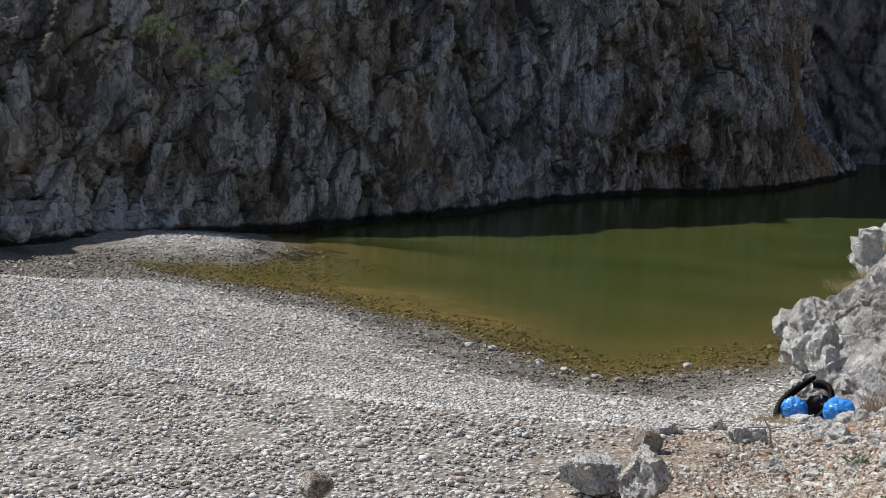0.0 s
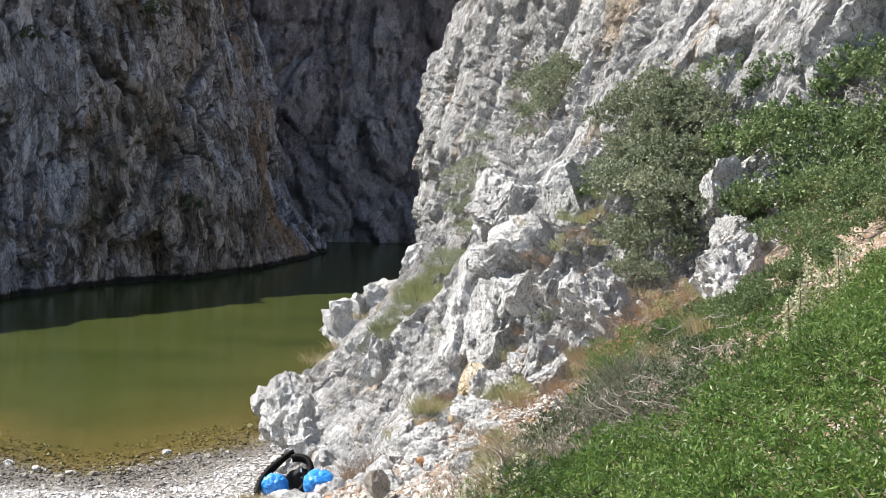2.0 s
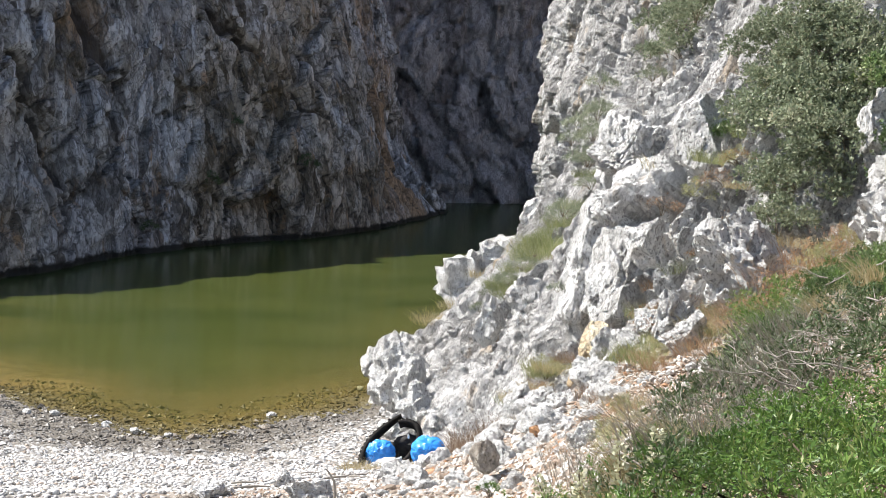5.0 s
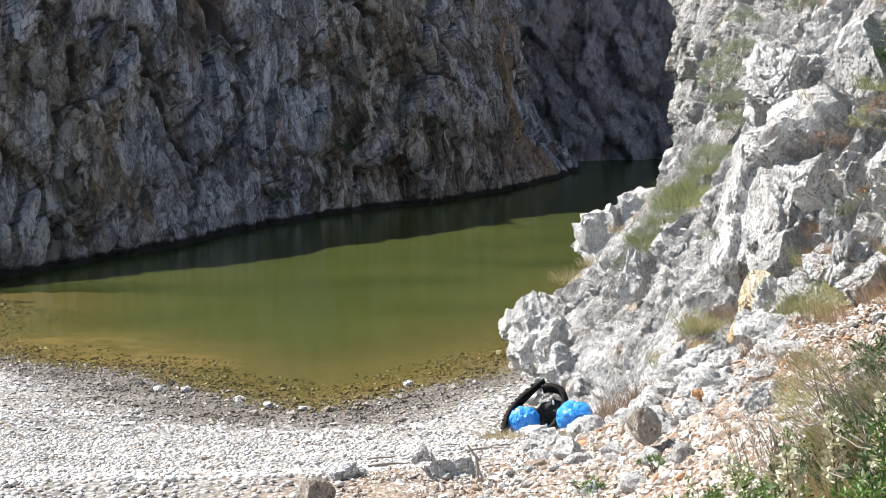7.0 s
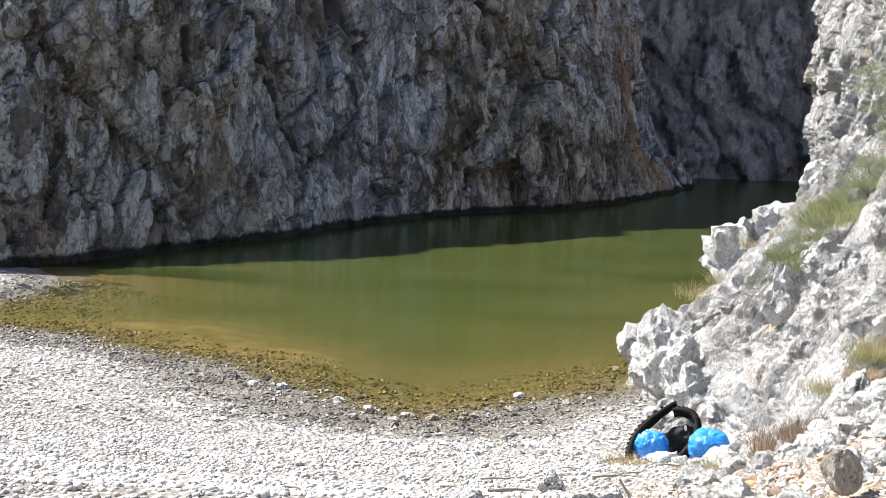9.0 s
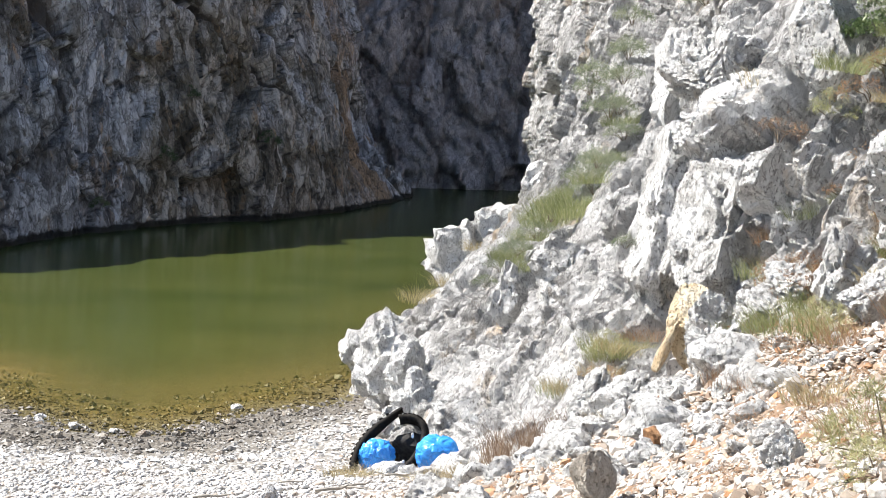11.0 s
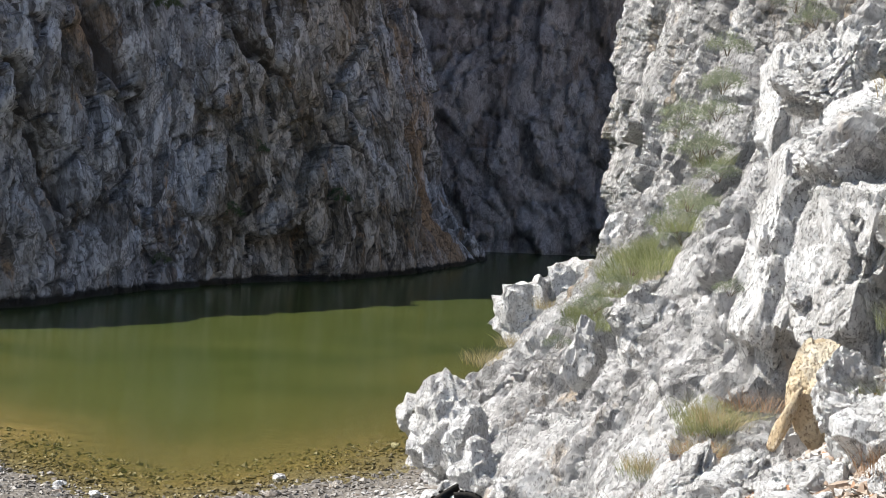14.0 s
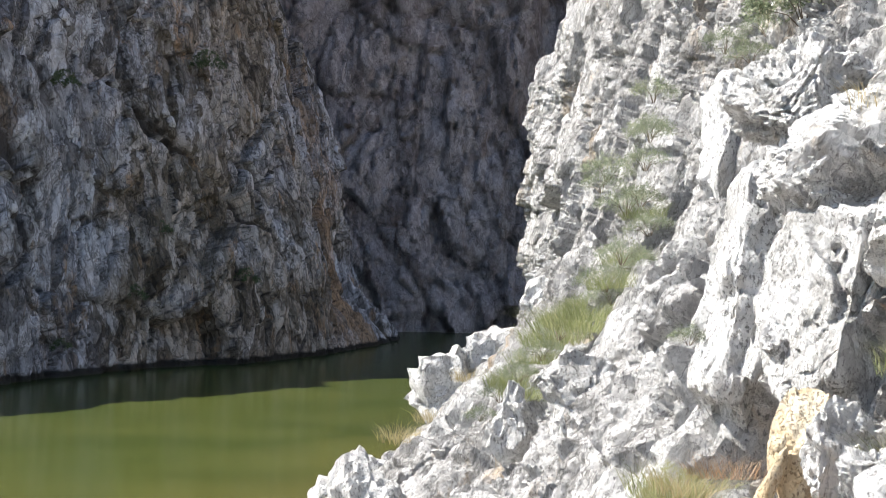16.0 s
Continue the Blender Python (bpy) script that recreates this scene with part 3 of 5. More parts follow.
def cliff_relief(p):
    q = p + 0.25 * np.stack([vnoise(p * 0.6 + 5, 21), vnoise(p * 0.6 + 9, 22), vnoise(p * 0.6, 23)], 1)
    q = leaning(q, np.interp(p[:, 1], [20, 27, 36], [0.55, 0.42, 0.20]))
    q[:, 0] *= np.interp(p[:, 1], [26, 36], [1.0, 0.35])
    far = smooth_step(19, 38, p[:, 1])
    rough = 0.25 + 1.0 * np.clip(0.5 + 1.1 * vnoise(p * 0.5, 27), 0, 1)
    rib = np.abs(vnoise(q * np.array((1.1, 0.6, 0.13)), 29))
    flute = np.abs(vnoise(q * np.array((3.1, 1.5, 0.42)), 28))
    big, j0, t0 = layered(q, [(0.36, (1.25, 1.9, 3.2), 31, 0.7, 0.2, 0.7, 0.06, 1.0)])
    mid, j1, t1 = layered(q, [(0.20, (0.50, 0.85, 1.45), 37, 0.85, 0.35, 0.75, 0.09, 1.0)])
    small, j2, t2 = layered(q, [(0.125, (0.21, 0.36, 0.56), 41, 1.0, 0.45, 0.65, 0.12, 0.6), (0.062, (0.10, 0.16, 0.24), 43, 1.1, 0.45, 0.4, 0.15, 0.4)])
    r = 0.55 * (0.40 - rib) * (0.6 + 0.4 * far) + big * (0.7 + 0.3 * far) + mid * (0.55 + 0.45 * rough) + small * rough
    r = r - 0.11 * np.clip(1 - flute / 0.16, 0, 1) * rough + 0.05 * (0.4 - np.abs(fbm(q * np.array((5.5, 3.0, 2.2)), 53, 4, 0.65))) - 0.05
    iron = spots(p, [(-0.6, 20.4, 3.3, 0.45, 0.9), (0.9, 27.0, 9.3, 1.1, 0.9), (0.6, 21.5, 5.9, 0.5, 0.5), (-1.0, 24.5, 6.8, 0.9, 0.45), (0.3, 19.2, 3.6, 0.6, 0.5)])
    r = r - spots(p, [(-1.94, 23.0, 2.25, 0.42, 0.6), (-0.85, 20.7, 3.35, 0.28, 0.5), (-0.8, 24.5, 5.3, 0.42, 0.6), (-1.62, 24.2, 3.45, 0.3, 0.5), (-3.3, 27.0, 1.3, 0.3, 0.4), (-2.6, 24.6, 1.6, 0.3, 0.4), (0.15, 19.9, 4.5, 0.25, 0.3)])
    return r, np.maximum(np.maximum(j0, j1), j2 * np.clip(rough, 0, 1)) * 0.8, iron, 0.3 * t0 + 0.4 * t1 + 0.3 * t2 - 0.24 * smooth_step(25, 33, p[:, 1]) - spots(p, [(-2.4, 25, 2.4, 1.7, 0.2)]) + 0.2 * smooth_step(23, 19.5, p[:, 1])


cy = spaced((16, 30, 0.04), (30.06, 45, 0.06), (45.1, 57, 0.09), (57.5, 66, 0.5))
cz = spaced((-0.6, 9.6, 0.038), (9.7, 15, 0.12))
CY, CZ = np.meshgrid(cy, cz, indexing="ij")
cliff_base = np.stack([cliff_x(CY, CZ) - np.clip(0.5 - CZ, 0, 2) * 0.3, CY, CZ], -1)
for _ in range(5):
    cliff_base[1:-1, :, 0] = (cliff_base[:-2, :, 0] + cliff_base[2:, :, 0] + 2 * cliff_base[1:-1, :, 0]) / 4
    cliff_base[:, 1:-1, 0] = (cliff_base[:, :-2, 0] + cliff_base[:, 2:, 0] + 2 * cliff_base[:, 1:-1, 0]) / 4
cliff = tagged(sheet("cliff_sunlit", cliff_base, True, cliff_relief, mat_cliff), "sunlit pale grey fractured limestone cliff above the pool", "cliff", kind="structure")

# the shaded wall on the far bank
WALL_Y = [20, 34, 42, 52, 60, 70, 80, 90, 104, 112, 120, 130, 140, 175]
WALL_X = [-32, -30.8, -29.8, -27.8, -26.6, -26.9, -26.0, -22.8, -20.9, -20.8, -21.0, -21.9, -29, -35]


def wall_x(y, z):
    lean = np.interp(y, [44, 60, 84, 100, 118, 140], [0.60, 0.30, 0.30, 0.28, 0.35, 0.40])
    return np.interp(y, WALL_Y, WALL_X) - lean * np.clip(z, 0, 60) * smooth_step(-2, 6, z) - 2.2 * np.exp(-((z - 5.0) / 5.0) ** 2) * smooth_step(0, 3, z) * smooth_step(104, 122, y)


def cracks(p, rows):
    """Open cracks between pairs of (distance along, height), rows of y0, z0, y1, z1, width."""
    out = np.zeros(len(p))
    y = p[:, 1] + 0.5 * vnoise(p * 0.7, 65)
    z = p[:, 2] + 0.35 * vnoise(p * 0.7 + 4, 66)
    for y0, z0, y1, z1, w in rows:
        ey, ez = y1 - y0, z1 - z0
        s = np.clip(((y - y0) * ey + (z - z0) * ez) / (ey * ey + ez * ez), 0, 1)
        out = np.maximum(out, np.exp(-(((y - y0 - s * ey) * 0.45) ** 2 + (z - z0 - s * ez) ** 2) / (w * w)))
    return out


def wall_relief(p):
    q = p + 0.7 * np.stack([vnoise(p * 0.2 + 5, 61), vnoise(p * 0.2 + 9, 62), vnoise(p * 0.2, 63)], 1)
    q = leaning(q, -0.32, 0.55)
    rib = np.abs(vnoise(q * np.array((0.2, 0.12, 0.05)), 69))
    r, j, _ = layered(q, [(0.9, (6, 12, 14), 71, 0.55, 0.2, 0.5, 0.06, 1.0), (0.45, (2.2, 4.6, 5.0), 73, 0.8, 0.25, 0.55, 0.05, 1.0)])
    fine, k, tone = layered(q, [(0.36, (1.3, 1.6, 3.4), 79, 0.85, 0.45, 0.75, 0.10, 0.55), (0.17, (0.7, 0.75, 1.7), 80, 0.9, 0.5, 0.7, 0.14, 0.45)])
    r = r + 0.8 * (0.4 - rib) + 0.3 * fbm(p * 0.2, 81, 3) + fine + 0.10 * (0.4 - np.abs(fbm(q * np.array((1.3, 0.9, 0.6)), 83, 3, 0.6)))
    j = np.maximum(j, k)
    open_crack = cracks(p, [(83.5, 15.0, 91.7, 10.0, 0.32), (91.7, 10.0, 94.5, 8.6, 0.2), (93.5, 9.5, 98.5, 5.4, 0.22), (96.0, 13.5, 101.0, 6.5, 0.2), (74.9, 9.6, 75.4, 4.0, 0.3), (74.2, 12.5, 75.0, 9.0, 0.55),
                            (66, 9, 68.5, 3, 0.25), (86, 12, 88, 5.5, 0.2), (60, 8, 61.5, 2, 0.25), (104, 12, 107, 6, 0.2)])
    r, j = r - 0.9 * open_crack, np.maximum(j, open_crack)
    return r * np.clip(0.45 + p[:, 2] * 0.25, 0.35, 1), j, spots(p, [(-25.3, 123, 12.0, 4.5, 0.7), (-24.6, 121, 7, 3.5, 0.7), (-27.5, 123, 18, 4, 0.6), (-29.3, 74, 11, 3, 0.7), (-22, 114, 3.5, 5, 0.95), (-23.5, 117, 9, 5.5, 0.8), (-25, 118, 15, 5, 0.65), (-21, 108, 2, 5, 0.6), (-27, 76, 2, 6, 0.4), (-27, 60, 3, 5, 0.4)]), tone


vy = spaced((20, 40, 0.6), (40, 132, 0.17), (132.5, 175, 1.5))
vz = spaced((-1.5, 24, 0.11), (25, 30, 1))
VY, VZ = np.meshgrid(vy, vz, indexing="ij")
# unseen upper wall, raised at the far end to throw shade on the water
WALL_TOP = np.interp(VY, [20, 44, 50, 62, 71, 81, 86, 95, 115, 175], [8.6, 8.8, 9.2, 14, 18.5, 23, 32, 54, 60, 64])
low = np.minimum(24, WALL_TOP)
VZ = np.where(VZ <= 24, VZ * low / 24, low + 0.02 * (VZ - 24) + (VZ - 24) / 6 * (WALL_TOP - low))
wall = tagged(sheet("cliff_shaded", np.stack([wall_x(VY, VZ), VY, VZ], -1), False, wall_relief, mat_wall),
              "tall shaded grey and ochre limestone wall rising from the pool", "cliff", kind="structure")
wall_p = np.stack([wall_x(VY, VZ), VY, VZ], -1).reshape(-1, 3)
flat_p = wall_p * np.array((0.5, 0.45, 1.0))


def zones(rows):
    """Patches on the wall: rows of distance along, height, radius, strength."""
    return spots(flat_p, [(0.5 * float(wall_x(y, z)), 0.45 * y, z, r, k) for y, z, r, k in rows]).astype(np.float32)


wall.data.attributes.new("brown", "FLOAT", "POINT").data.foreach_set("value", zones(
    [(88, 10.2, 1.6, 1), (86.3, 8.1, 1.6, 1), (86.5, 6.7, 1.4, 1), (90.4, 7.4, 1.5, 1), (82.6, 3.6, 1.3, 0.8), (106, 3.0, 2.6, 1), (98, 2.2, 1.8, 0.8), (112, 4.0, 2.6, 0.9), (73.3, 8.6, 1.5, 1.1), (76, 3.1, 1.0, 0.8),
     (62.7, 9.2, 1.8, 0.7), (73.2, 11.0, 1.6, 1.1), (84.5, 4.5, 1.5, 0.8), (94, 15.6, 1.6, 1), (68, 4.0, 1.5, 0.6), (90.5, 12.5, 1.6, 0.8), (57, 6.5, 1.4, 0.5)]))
wall.data.attributes.new("pale", "FLOAT", "POINT").data.foreach_set("value", zones(
    [(77.8, 8.7, 2.2, 0.8), (72.3, 4.8, 1.0, 0.8), (80.7, 6.0, 2.0, 0.7), (99, 10.4, 1.7, 1), (104.5, 11.0, 1.9, 1), (99.5, 7.2, 1.5, 0.9), (85.8, 3.3, 0.6, 1.2), (92.3, 5.6, 1.2, 0.8), (63, 4.0, 1.2, 0.8), (59.5, 1.4, 0.9, 1),
     (54.8, 2.5, 1.2, 0.7), (79, 8.2, 1.6, 0.8), (80, 12, 2.0, 0.6), (70, 1.0, 0.8, 0.9), (75, 1.2, 0.7, 0.8), (84.5, 1.6, 0.7, 0.9), (96, 12.5, 1.5, 0.6)]))


def back_relief(p):
    q = p + 1.5 * np.stack([vnoise(p * 0.1 + 5, 91), vnoise(p * 0.1 + 9, 92), vnoise(p * 0.1, 93)], 1)
    q = leaning(q, -0.15)
    r, j, tone = layered(q, [(0.8, (8, 9, 14), 95, 0.6, 0.3, 0.5, 0.08, 0.3), (0.8, (2.6, 4, 5.2), 97, 0.9, 0.4, 0.6, 0.1, 0.4), (0.4, (1.1, 1.5, 1.9), 99, 0.95, 0.5, 0.6, 0.14, 0.3)])
    cleft = np.exp(-((p[:, 0] + 13.2 - 0.12 * (p[:, 2] - 22)) / 1.5) ** 2) * smooth_step(14, 20, p[:, 2])
    return r - 3.0 * cleft, j, 0.0, tone


bx = spaced((-75, -45, 0.8), (-45, 10, 0.3), (10.5, 45, 0.8))
bz = spaced((-1, 46, 0.3), (47, 84, 1.6))
BX, BZ = np.meshgrid(bx, bz, indexing="ij")
BY = 146 + 0.25 * (BX + 20) + 0.10 * np.clip(BZ, 0, 90)
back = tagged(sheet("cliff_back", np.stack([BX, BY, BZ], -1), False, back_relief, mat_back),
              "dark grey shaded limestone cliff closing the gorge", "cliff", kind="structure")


# ---- boulders and stones ----
def rock_mesh(name, size, seed, cuts=16, fine=4, rough=1.0, planes=()):
    """An angular boulder: a ball cut by planes, then weathered. Its base lies at z 0."""
    bm = bmesh.new()
    bmesh.ops.create_icosphere(bm, subdivisions=fine, radius=1.0)
    p = np.array([v.co for v in bm.verts])
    faces = [[v.index for v in f.verts] for f in bm.faces]
    bm.free()
    rng = np.random.RandomState(seed)
    p = p * 1.25
    for _ in range(cuts):
        d = rng.normal(size=3)
        d /= np.linalg.norm(d)
        over = np.clip(p @ d - rng.uniform(0.66, 1.0), 0, None)
        p = p - over[:, None] * d
    for nx, ny, nz, far in planes:
        d = np.array((nx, ny, nz)) / math.sqrt(nx * nx + ny * ny + nz * nz)
        p = p - np.clip(p @ d - far, 0, None)[:, None] * d
    out = p / (np.linalg.norm(p, axis=1, keepdims=True) + 1e-9)
    w = p * np.array(size) / max(size)
    p = p + out * rough * (0.20 * blocks(w * 1.6 + seed, (1, 1, 1), seed, 0.7, 0.4)[0] + 0.10 * blocks(w * 4.2 + seed, (1, 1, 1), seed + 5, 0.8, 0.5)[0]
                           + 0.05 * fbm(w * 3.5 + seed, seed + 9, 4, 0.6))[:, None]
    p = p * np.array(size) * 0.5
    p[:, 2] -= p[:, 2].min()
    me = mesh_data(name, p, faces)
    me.set_sharp_from_angle(angle=radians(26))
    return me


def boulder(name, label, x, y, z, sx, sy, sz, seed, material=None, turn=0, tip=0, cuts=16, fine=4, group="", rough=1.0, planes=()):
    """A rock whose middle lies at (x, y, z)."""
    me = rock_mesh(name, (sx, sy, sz), seed, cuts, fine, rough, planes)
    ob = tagged(piece(name, me, material or mat_rock), label, "rock", group)
    ob.matrix_basis = pose(x, y, z, tip, 0, turn) @ Matrix.Translation((0, 0, -sz / 2))
    return ob


OUTCROP = "outcrops at the foot of the cliff"
PALE = "pale grey weathered limestone outcrop on the cliff foot"
for row in [(-2.25, 27.3, 3.15, 0.95, 0.9, 0.95, 3), (-2.95, 27.6, 2.75, 0.5, 0.55, 0.8, 4), (-5.5, 39.8, 2.3, 1.0, 1.4, 1.55, 5),
            (-4.75, 40.4, 2.7, 1.0, 1.2, 1.3, 6), (-4.0, 40.6, 3.1, 0.75, 0.9, 0.9, 7), (-3.8, 40.2, 3.75, 0.7, 0.9, 1.1, 8),
            (-6.95, 38.1, 0.45, 0.9, 1.2, 1.0, 9), (-6.4, 37.4, 0.95, 1.1, 1.2, 1.2, 10), (-6.0, 36.0, 0.5, 1.0, 1.0, 0.9, 11),
            (-5.4, 33.4, 0.7, 1.2, 1.2, 1.2, 12), (-4.6, 30.2, 0.9, 0.9, 1.0, 1.0, 13), (-3.5, 27.9, 1.15, 0.8, 0.9, 1.0, 14), (-5.3, 31.0, 1.2, 1.0, 1.0, 1.1, 15), (-4.75, 30.0, 1.2, 0.8, 0.8, 1.0, 16), (-4.3, 28.9, 1.15, 0.7, 0.8, 0.9, 17), (-4.9, 29.3, 0.65, 0.6, 0.6, 0.55, 18), (-3.75, 27.6, 1.0, 0.5, 0.6, 0.6, 19), (-5.7, 32.4, 0.8, 0.8, 0.9, 0.9, 20)]:
    boulder("outcrop", PALE, *row, group=OUTCROP, turn=row[6] * 47, tip=row[6] * 7 % 20 - 10)
boulder("cliff_block", "large pale block with a smooth sunlit face", -0.12, 20.45, 4.0, 1.05, 1.0, 1.35, 22, cuts=3, fine=6, rough=0.55,
        planes=[(-0.75, -0.62, 0.30, 0.50), (0.62, -0.78, 0.02, 0.34), (-0.2, -0.3, 0.93, 0.80)])
boulder("cliff_block", "rough grey limestone rib beside a smooth block", -0.75, 21.4, 4.0, 0.7, 0.9, 1.7, 26, cuts=10, fine=5, rough=0.8)
boulder("cliff_block", "white broken block with a shaded side", 0.25, 20.1, 4.55, 0.7, 0.6, 0.6, 29, cuts=5, fine=5, rough=0.5, planes=[(0.6, -0.8, 0.0, 0.4)])
boulder("cliff_block", "ledge of pale layered limestone jutting from the cliff", 0.05, 21.0, 4.95, 1.2, 1.0, 0.55, 23, tip=6, cuts=6, fine=6, rough=0.9, planes=[(0.35, -0.93, -0.1, 0.6)])
boulder("cliff_block", "second ledge of pale layered limestone on the cliff", 0.25, 21.3, 5.35, 1.2, 1.0, 0.45, 27, tip=8, cuts=6, fine=6, rough=0.9, planes=[(0.35, -0.93, -0.1, 0.6)])
boulder("cliff_block", "rough blue-grey limestone knob on a ledge", -0.35, 22.6, 5.6, 0.95, 1.0, 0.8, 24, turn=60, fine=6)
boulder("cliff_block", "white smooth limestone hump on the cliff", 0.62, 20.8, 5.75, 0.6, 0.8, 0.9, 25, cuts=5, fine=5, rough=0.4)
boulder("cliff_block", "overhanging pale limestone block with a dark shaded side", -0.68, 25.6, 5.35, 0.9, 1.1, 1.3, 28, cuts=7, fine=5, rough=0.6, planes=[(0.55, -0.8, -0.25, 0.45)])
for row in [(0.05, 17.6, 3.75, 0.62, 0.5, 0.34, 31), (0.50, 16.6, 4.05, 0.62, 0.5, 0.72, 32), (-0.37, 17.3, 3.38, 0.32, 0.35, 0.48, 43), (0.22, 17.9, 3.95, 0.42, 0.4, 0.34, 44), (-0.35, 19.3, 3.35, 0.35, 0.4, 0.6, 33),
            (0.15, 19.1, 3.75, 0.55, 0.5, 0.45, 34), (-0.9, 17.9, 2.95, 0.45, 0.5, 0.45, 35), (-0.62, 17.2, 3.15, 0.4, 0.4, 0.3, 36),
            (-1.25, 18.6, 2.75, 0.5, 0.45, 0.5, 37), (-0.02, 13.35, 3.5, 0.20, 0.22, 0.26, 38), (2.52, 15.2, 5.0, 1.0, 0.9, 0.95, 39),
            (2.5, 18.0, 6.0, 0.5, 0.5, 1.0, 40), (2.62, 17.5, 5.45, 0.6, 0.5, 0.5, 45), (1.15, 17.2, 4.6, 0.95, 0.8, 1.0, 41), (0.65, 15.9, 4.05, 0.45, 0.4, 0.4, 42)]:
    boulder("boulder", "white-grey angular limestone boulder on the stony slope", *row, group="boulders on the slope", turn=row[6] * 31, fine=5)
boulder("ochre_slab", "ochre yellow slab leaning against the cliff", -0.50, 19.70, 3.26, 0.34, 0.32, 0.80, 58, mat_ochre, 10, 6, 8, 5, "", 0.4)
boulder("ochre_slab", "thin pinkish stone sliver standing beside an ochre slab", -0.78, 19.95, 3.28, 0.09, 0.10, 0.44, 57, mat_ochre, 10, 0, 6, 3, "", 0.3)
bpy.data.objects["ochre_slab.001"].matrix_basis = pose(-0.80, 19.5, 3.0, 0, 24, 10)
boulder("boulder", "brownish grey rounded boulder on the stony slope", -1.0, 14.5, 3.07, 0.22, 0.23, 0.24, 52, mat_brown, 15, 0, 9, 4, "", 0.45)
boulder("rust_stone", "rust-orange broken stone on the slope", -0.69, 15.7, 3.1, 0.16, 0.16, 0.14, 53, mat_rust, 30, 0, 7, 3)
for row in [(-3.55, 14.9, 2.5, 0.42, 0.45, 0.38, 60), (-3.75, 18.0, 2.0, 0.26, 0.26, 0.24, 61), (-3.1, 17.6, 1.95, 0.42, 0.40, 0.36, 62),
            (-3.5, 17.5, 1.95, 0.45, 0.4, 0.22, 63), (-3.3, 11.8, 2.75, 0.55, 0.5, 0.4, 65),
            (-2.75, 11.5, 2.85, 0.6, 0.5, 0.5, 66), (-2.65, 14.95, 2.6, 0.42, 0.4, 0.34, 68), (-2.3, 17.2, 2.3, 0.5, 0.4, 0.3, 69)]:
    boulder("boulder", "grey-white angular boulder half sunk in the shingle", *row, group="boulders on the beach", turn=row[6] * 53)
for row in [(-3.45, 13.8, 2.58, 0.32, 0.32, 0.34, 64), (-4.75, 9.0, 2.95, 0.26, 0.26, 0.24, 67)]:
    boulder("boulder", "tan rounded boulder on the shingle", *row, mat_brown, group="boulders on the beach", cuts=9, rough=0.5)
boulder("boulder", "large dark boulder at the end of the gravel bar", -30.2, 37.2, 0.75, 1.2, 1.1, 0.9, 70, mat_wall, 20)

SHORE_STONE = "stones along the waterline"
rng = np.random.RandomState(5)
for n in range(26):
    s = rng.uniform(0, 1)
    if n < 6:
        x, y = [(-8.4, 33.5), (-12.6, 32.1), (-10.3, 30.7), (-9.6, 30.6), (-7.6, 38.2), (-11.0, 30.9)][n]
    else:
        k = rng.randint(4, 9)
        (ax, ay), (ex, ey) = SHORE[k], SHORE[k + 1]
        x, y = ax + s * (ex - ax) + rng.normal(0, 0.5), ay + s * (ey - ay) + rng.normal(0.1, 0.7)
    w = rng.uniform(0.13, 0.24) if n < 6 else rng.uniform(0.06, 0.17)
    z = max(height(x, y), -0.12)
    boulder("stone", "wet pale stone lying at the edge of the pool", x, y, z + w * 0.2, w * 1.3, w, w * 0.7, 200 + n, turn=rng.uniform(0, 360), cuts=7, fine=2, group=SHORE_STONE, material=mat_rock if n < 9 else mat_brown)


# ---- loose stones past counting ----
def pebbles(name, places, sizes, flat, seed, lumpy=0.18, sharp=False):
    """Many small stones in one mesh."""
    bm = bmesh.new()
    bmesh.ops.create_icosphere(bm, subdivisions=1, radius=1.0)
    base = np.array([v.co for v in bm.verts])
    faces = np.array([[v.index for v in f.verts] for f in bm.faces])
    bm.free()
    if sharp:
        base = np.array([(1, 0, 0), (-1, 0, 0), (0, 1, 0), (0, -1, 0), (0, 0, 1), (0, 0, -1)], float) * 1.15
        faces = np.array([(a, b, c) if (a + b + c) % 2 else (b, a, c) for a in (0, 1) for b in (2, 3) for c in (4, 5)])
    rng = np.random.RandomState(seed)
    n = len(places)
    shape = base[None] * (1 + lumpy * rng.normal(size=(n, len(base), 1)).clip(-1.6, 1.6))
    shape = shape * np.stack([rng.uniform(0.8, 1.35, n), rng.uniform(0.7, 1.05, n), flat * rng.uniform(0.7, 1.3, n)], 1)[:, None]
    a, b = rng.uniform(0, 2 * np.pi, n), rng.normal(0, 0.35, n)
    x, y, z = shape[..., 0], shape[..., 1], shape[..., 2]
    y, z = y * np.cos(b)[:, None] - z * np.sin(b)[:, None], y * np.sin(b)[:, None] + z * np.cos(b)[:, None]
    x, y = x * np.cos(a)[:, None] - y * np.sin(a)[:, None], x * np.sin(a)[:, None] + y * np.cos(a)[:, None]
    v = np.stack([x, y, z], -1) * sizes[:, None, None] + places[:, None]
    f = faces[None] + (np.arange(n) * len(base))[:, None, None]
    return mesh_data(name, v.reshape(-1, 3), f.reshape(-1, 3), not sharp and lumpy < 0.25)


def scatter(count, x0, x1, y0, y1, keep, seed):
    rng = np.random.RandomState(seed)
    x, y = rng.uniform(x0, x1, count), rng.uniform(y0, y1, count)
    z, soil = land(x, y)
    ok = keep(x, y, z, soil, rng.uniform(0, 1, count))
    return x[ok], y[ok], z[ok], rng


def on_beach(x, y, z, soil, chance):
    return (z > -0.28 * chance) & (soil < chance * 0.8) & (cliff_x(y, np.clip(z, 0.5, 9)) > x)


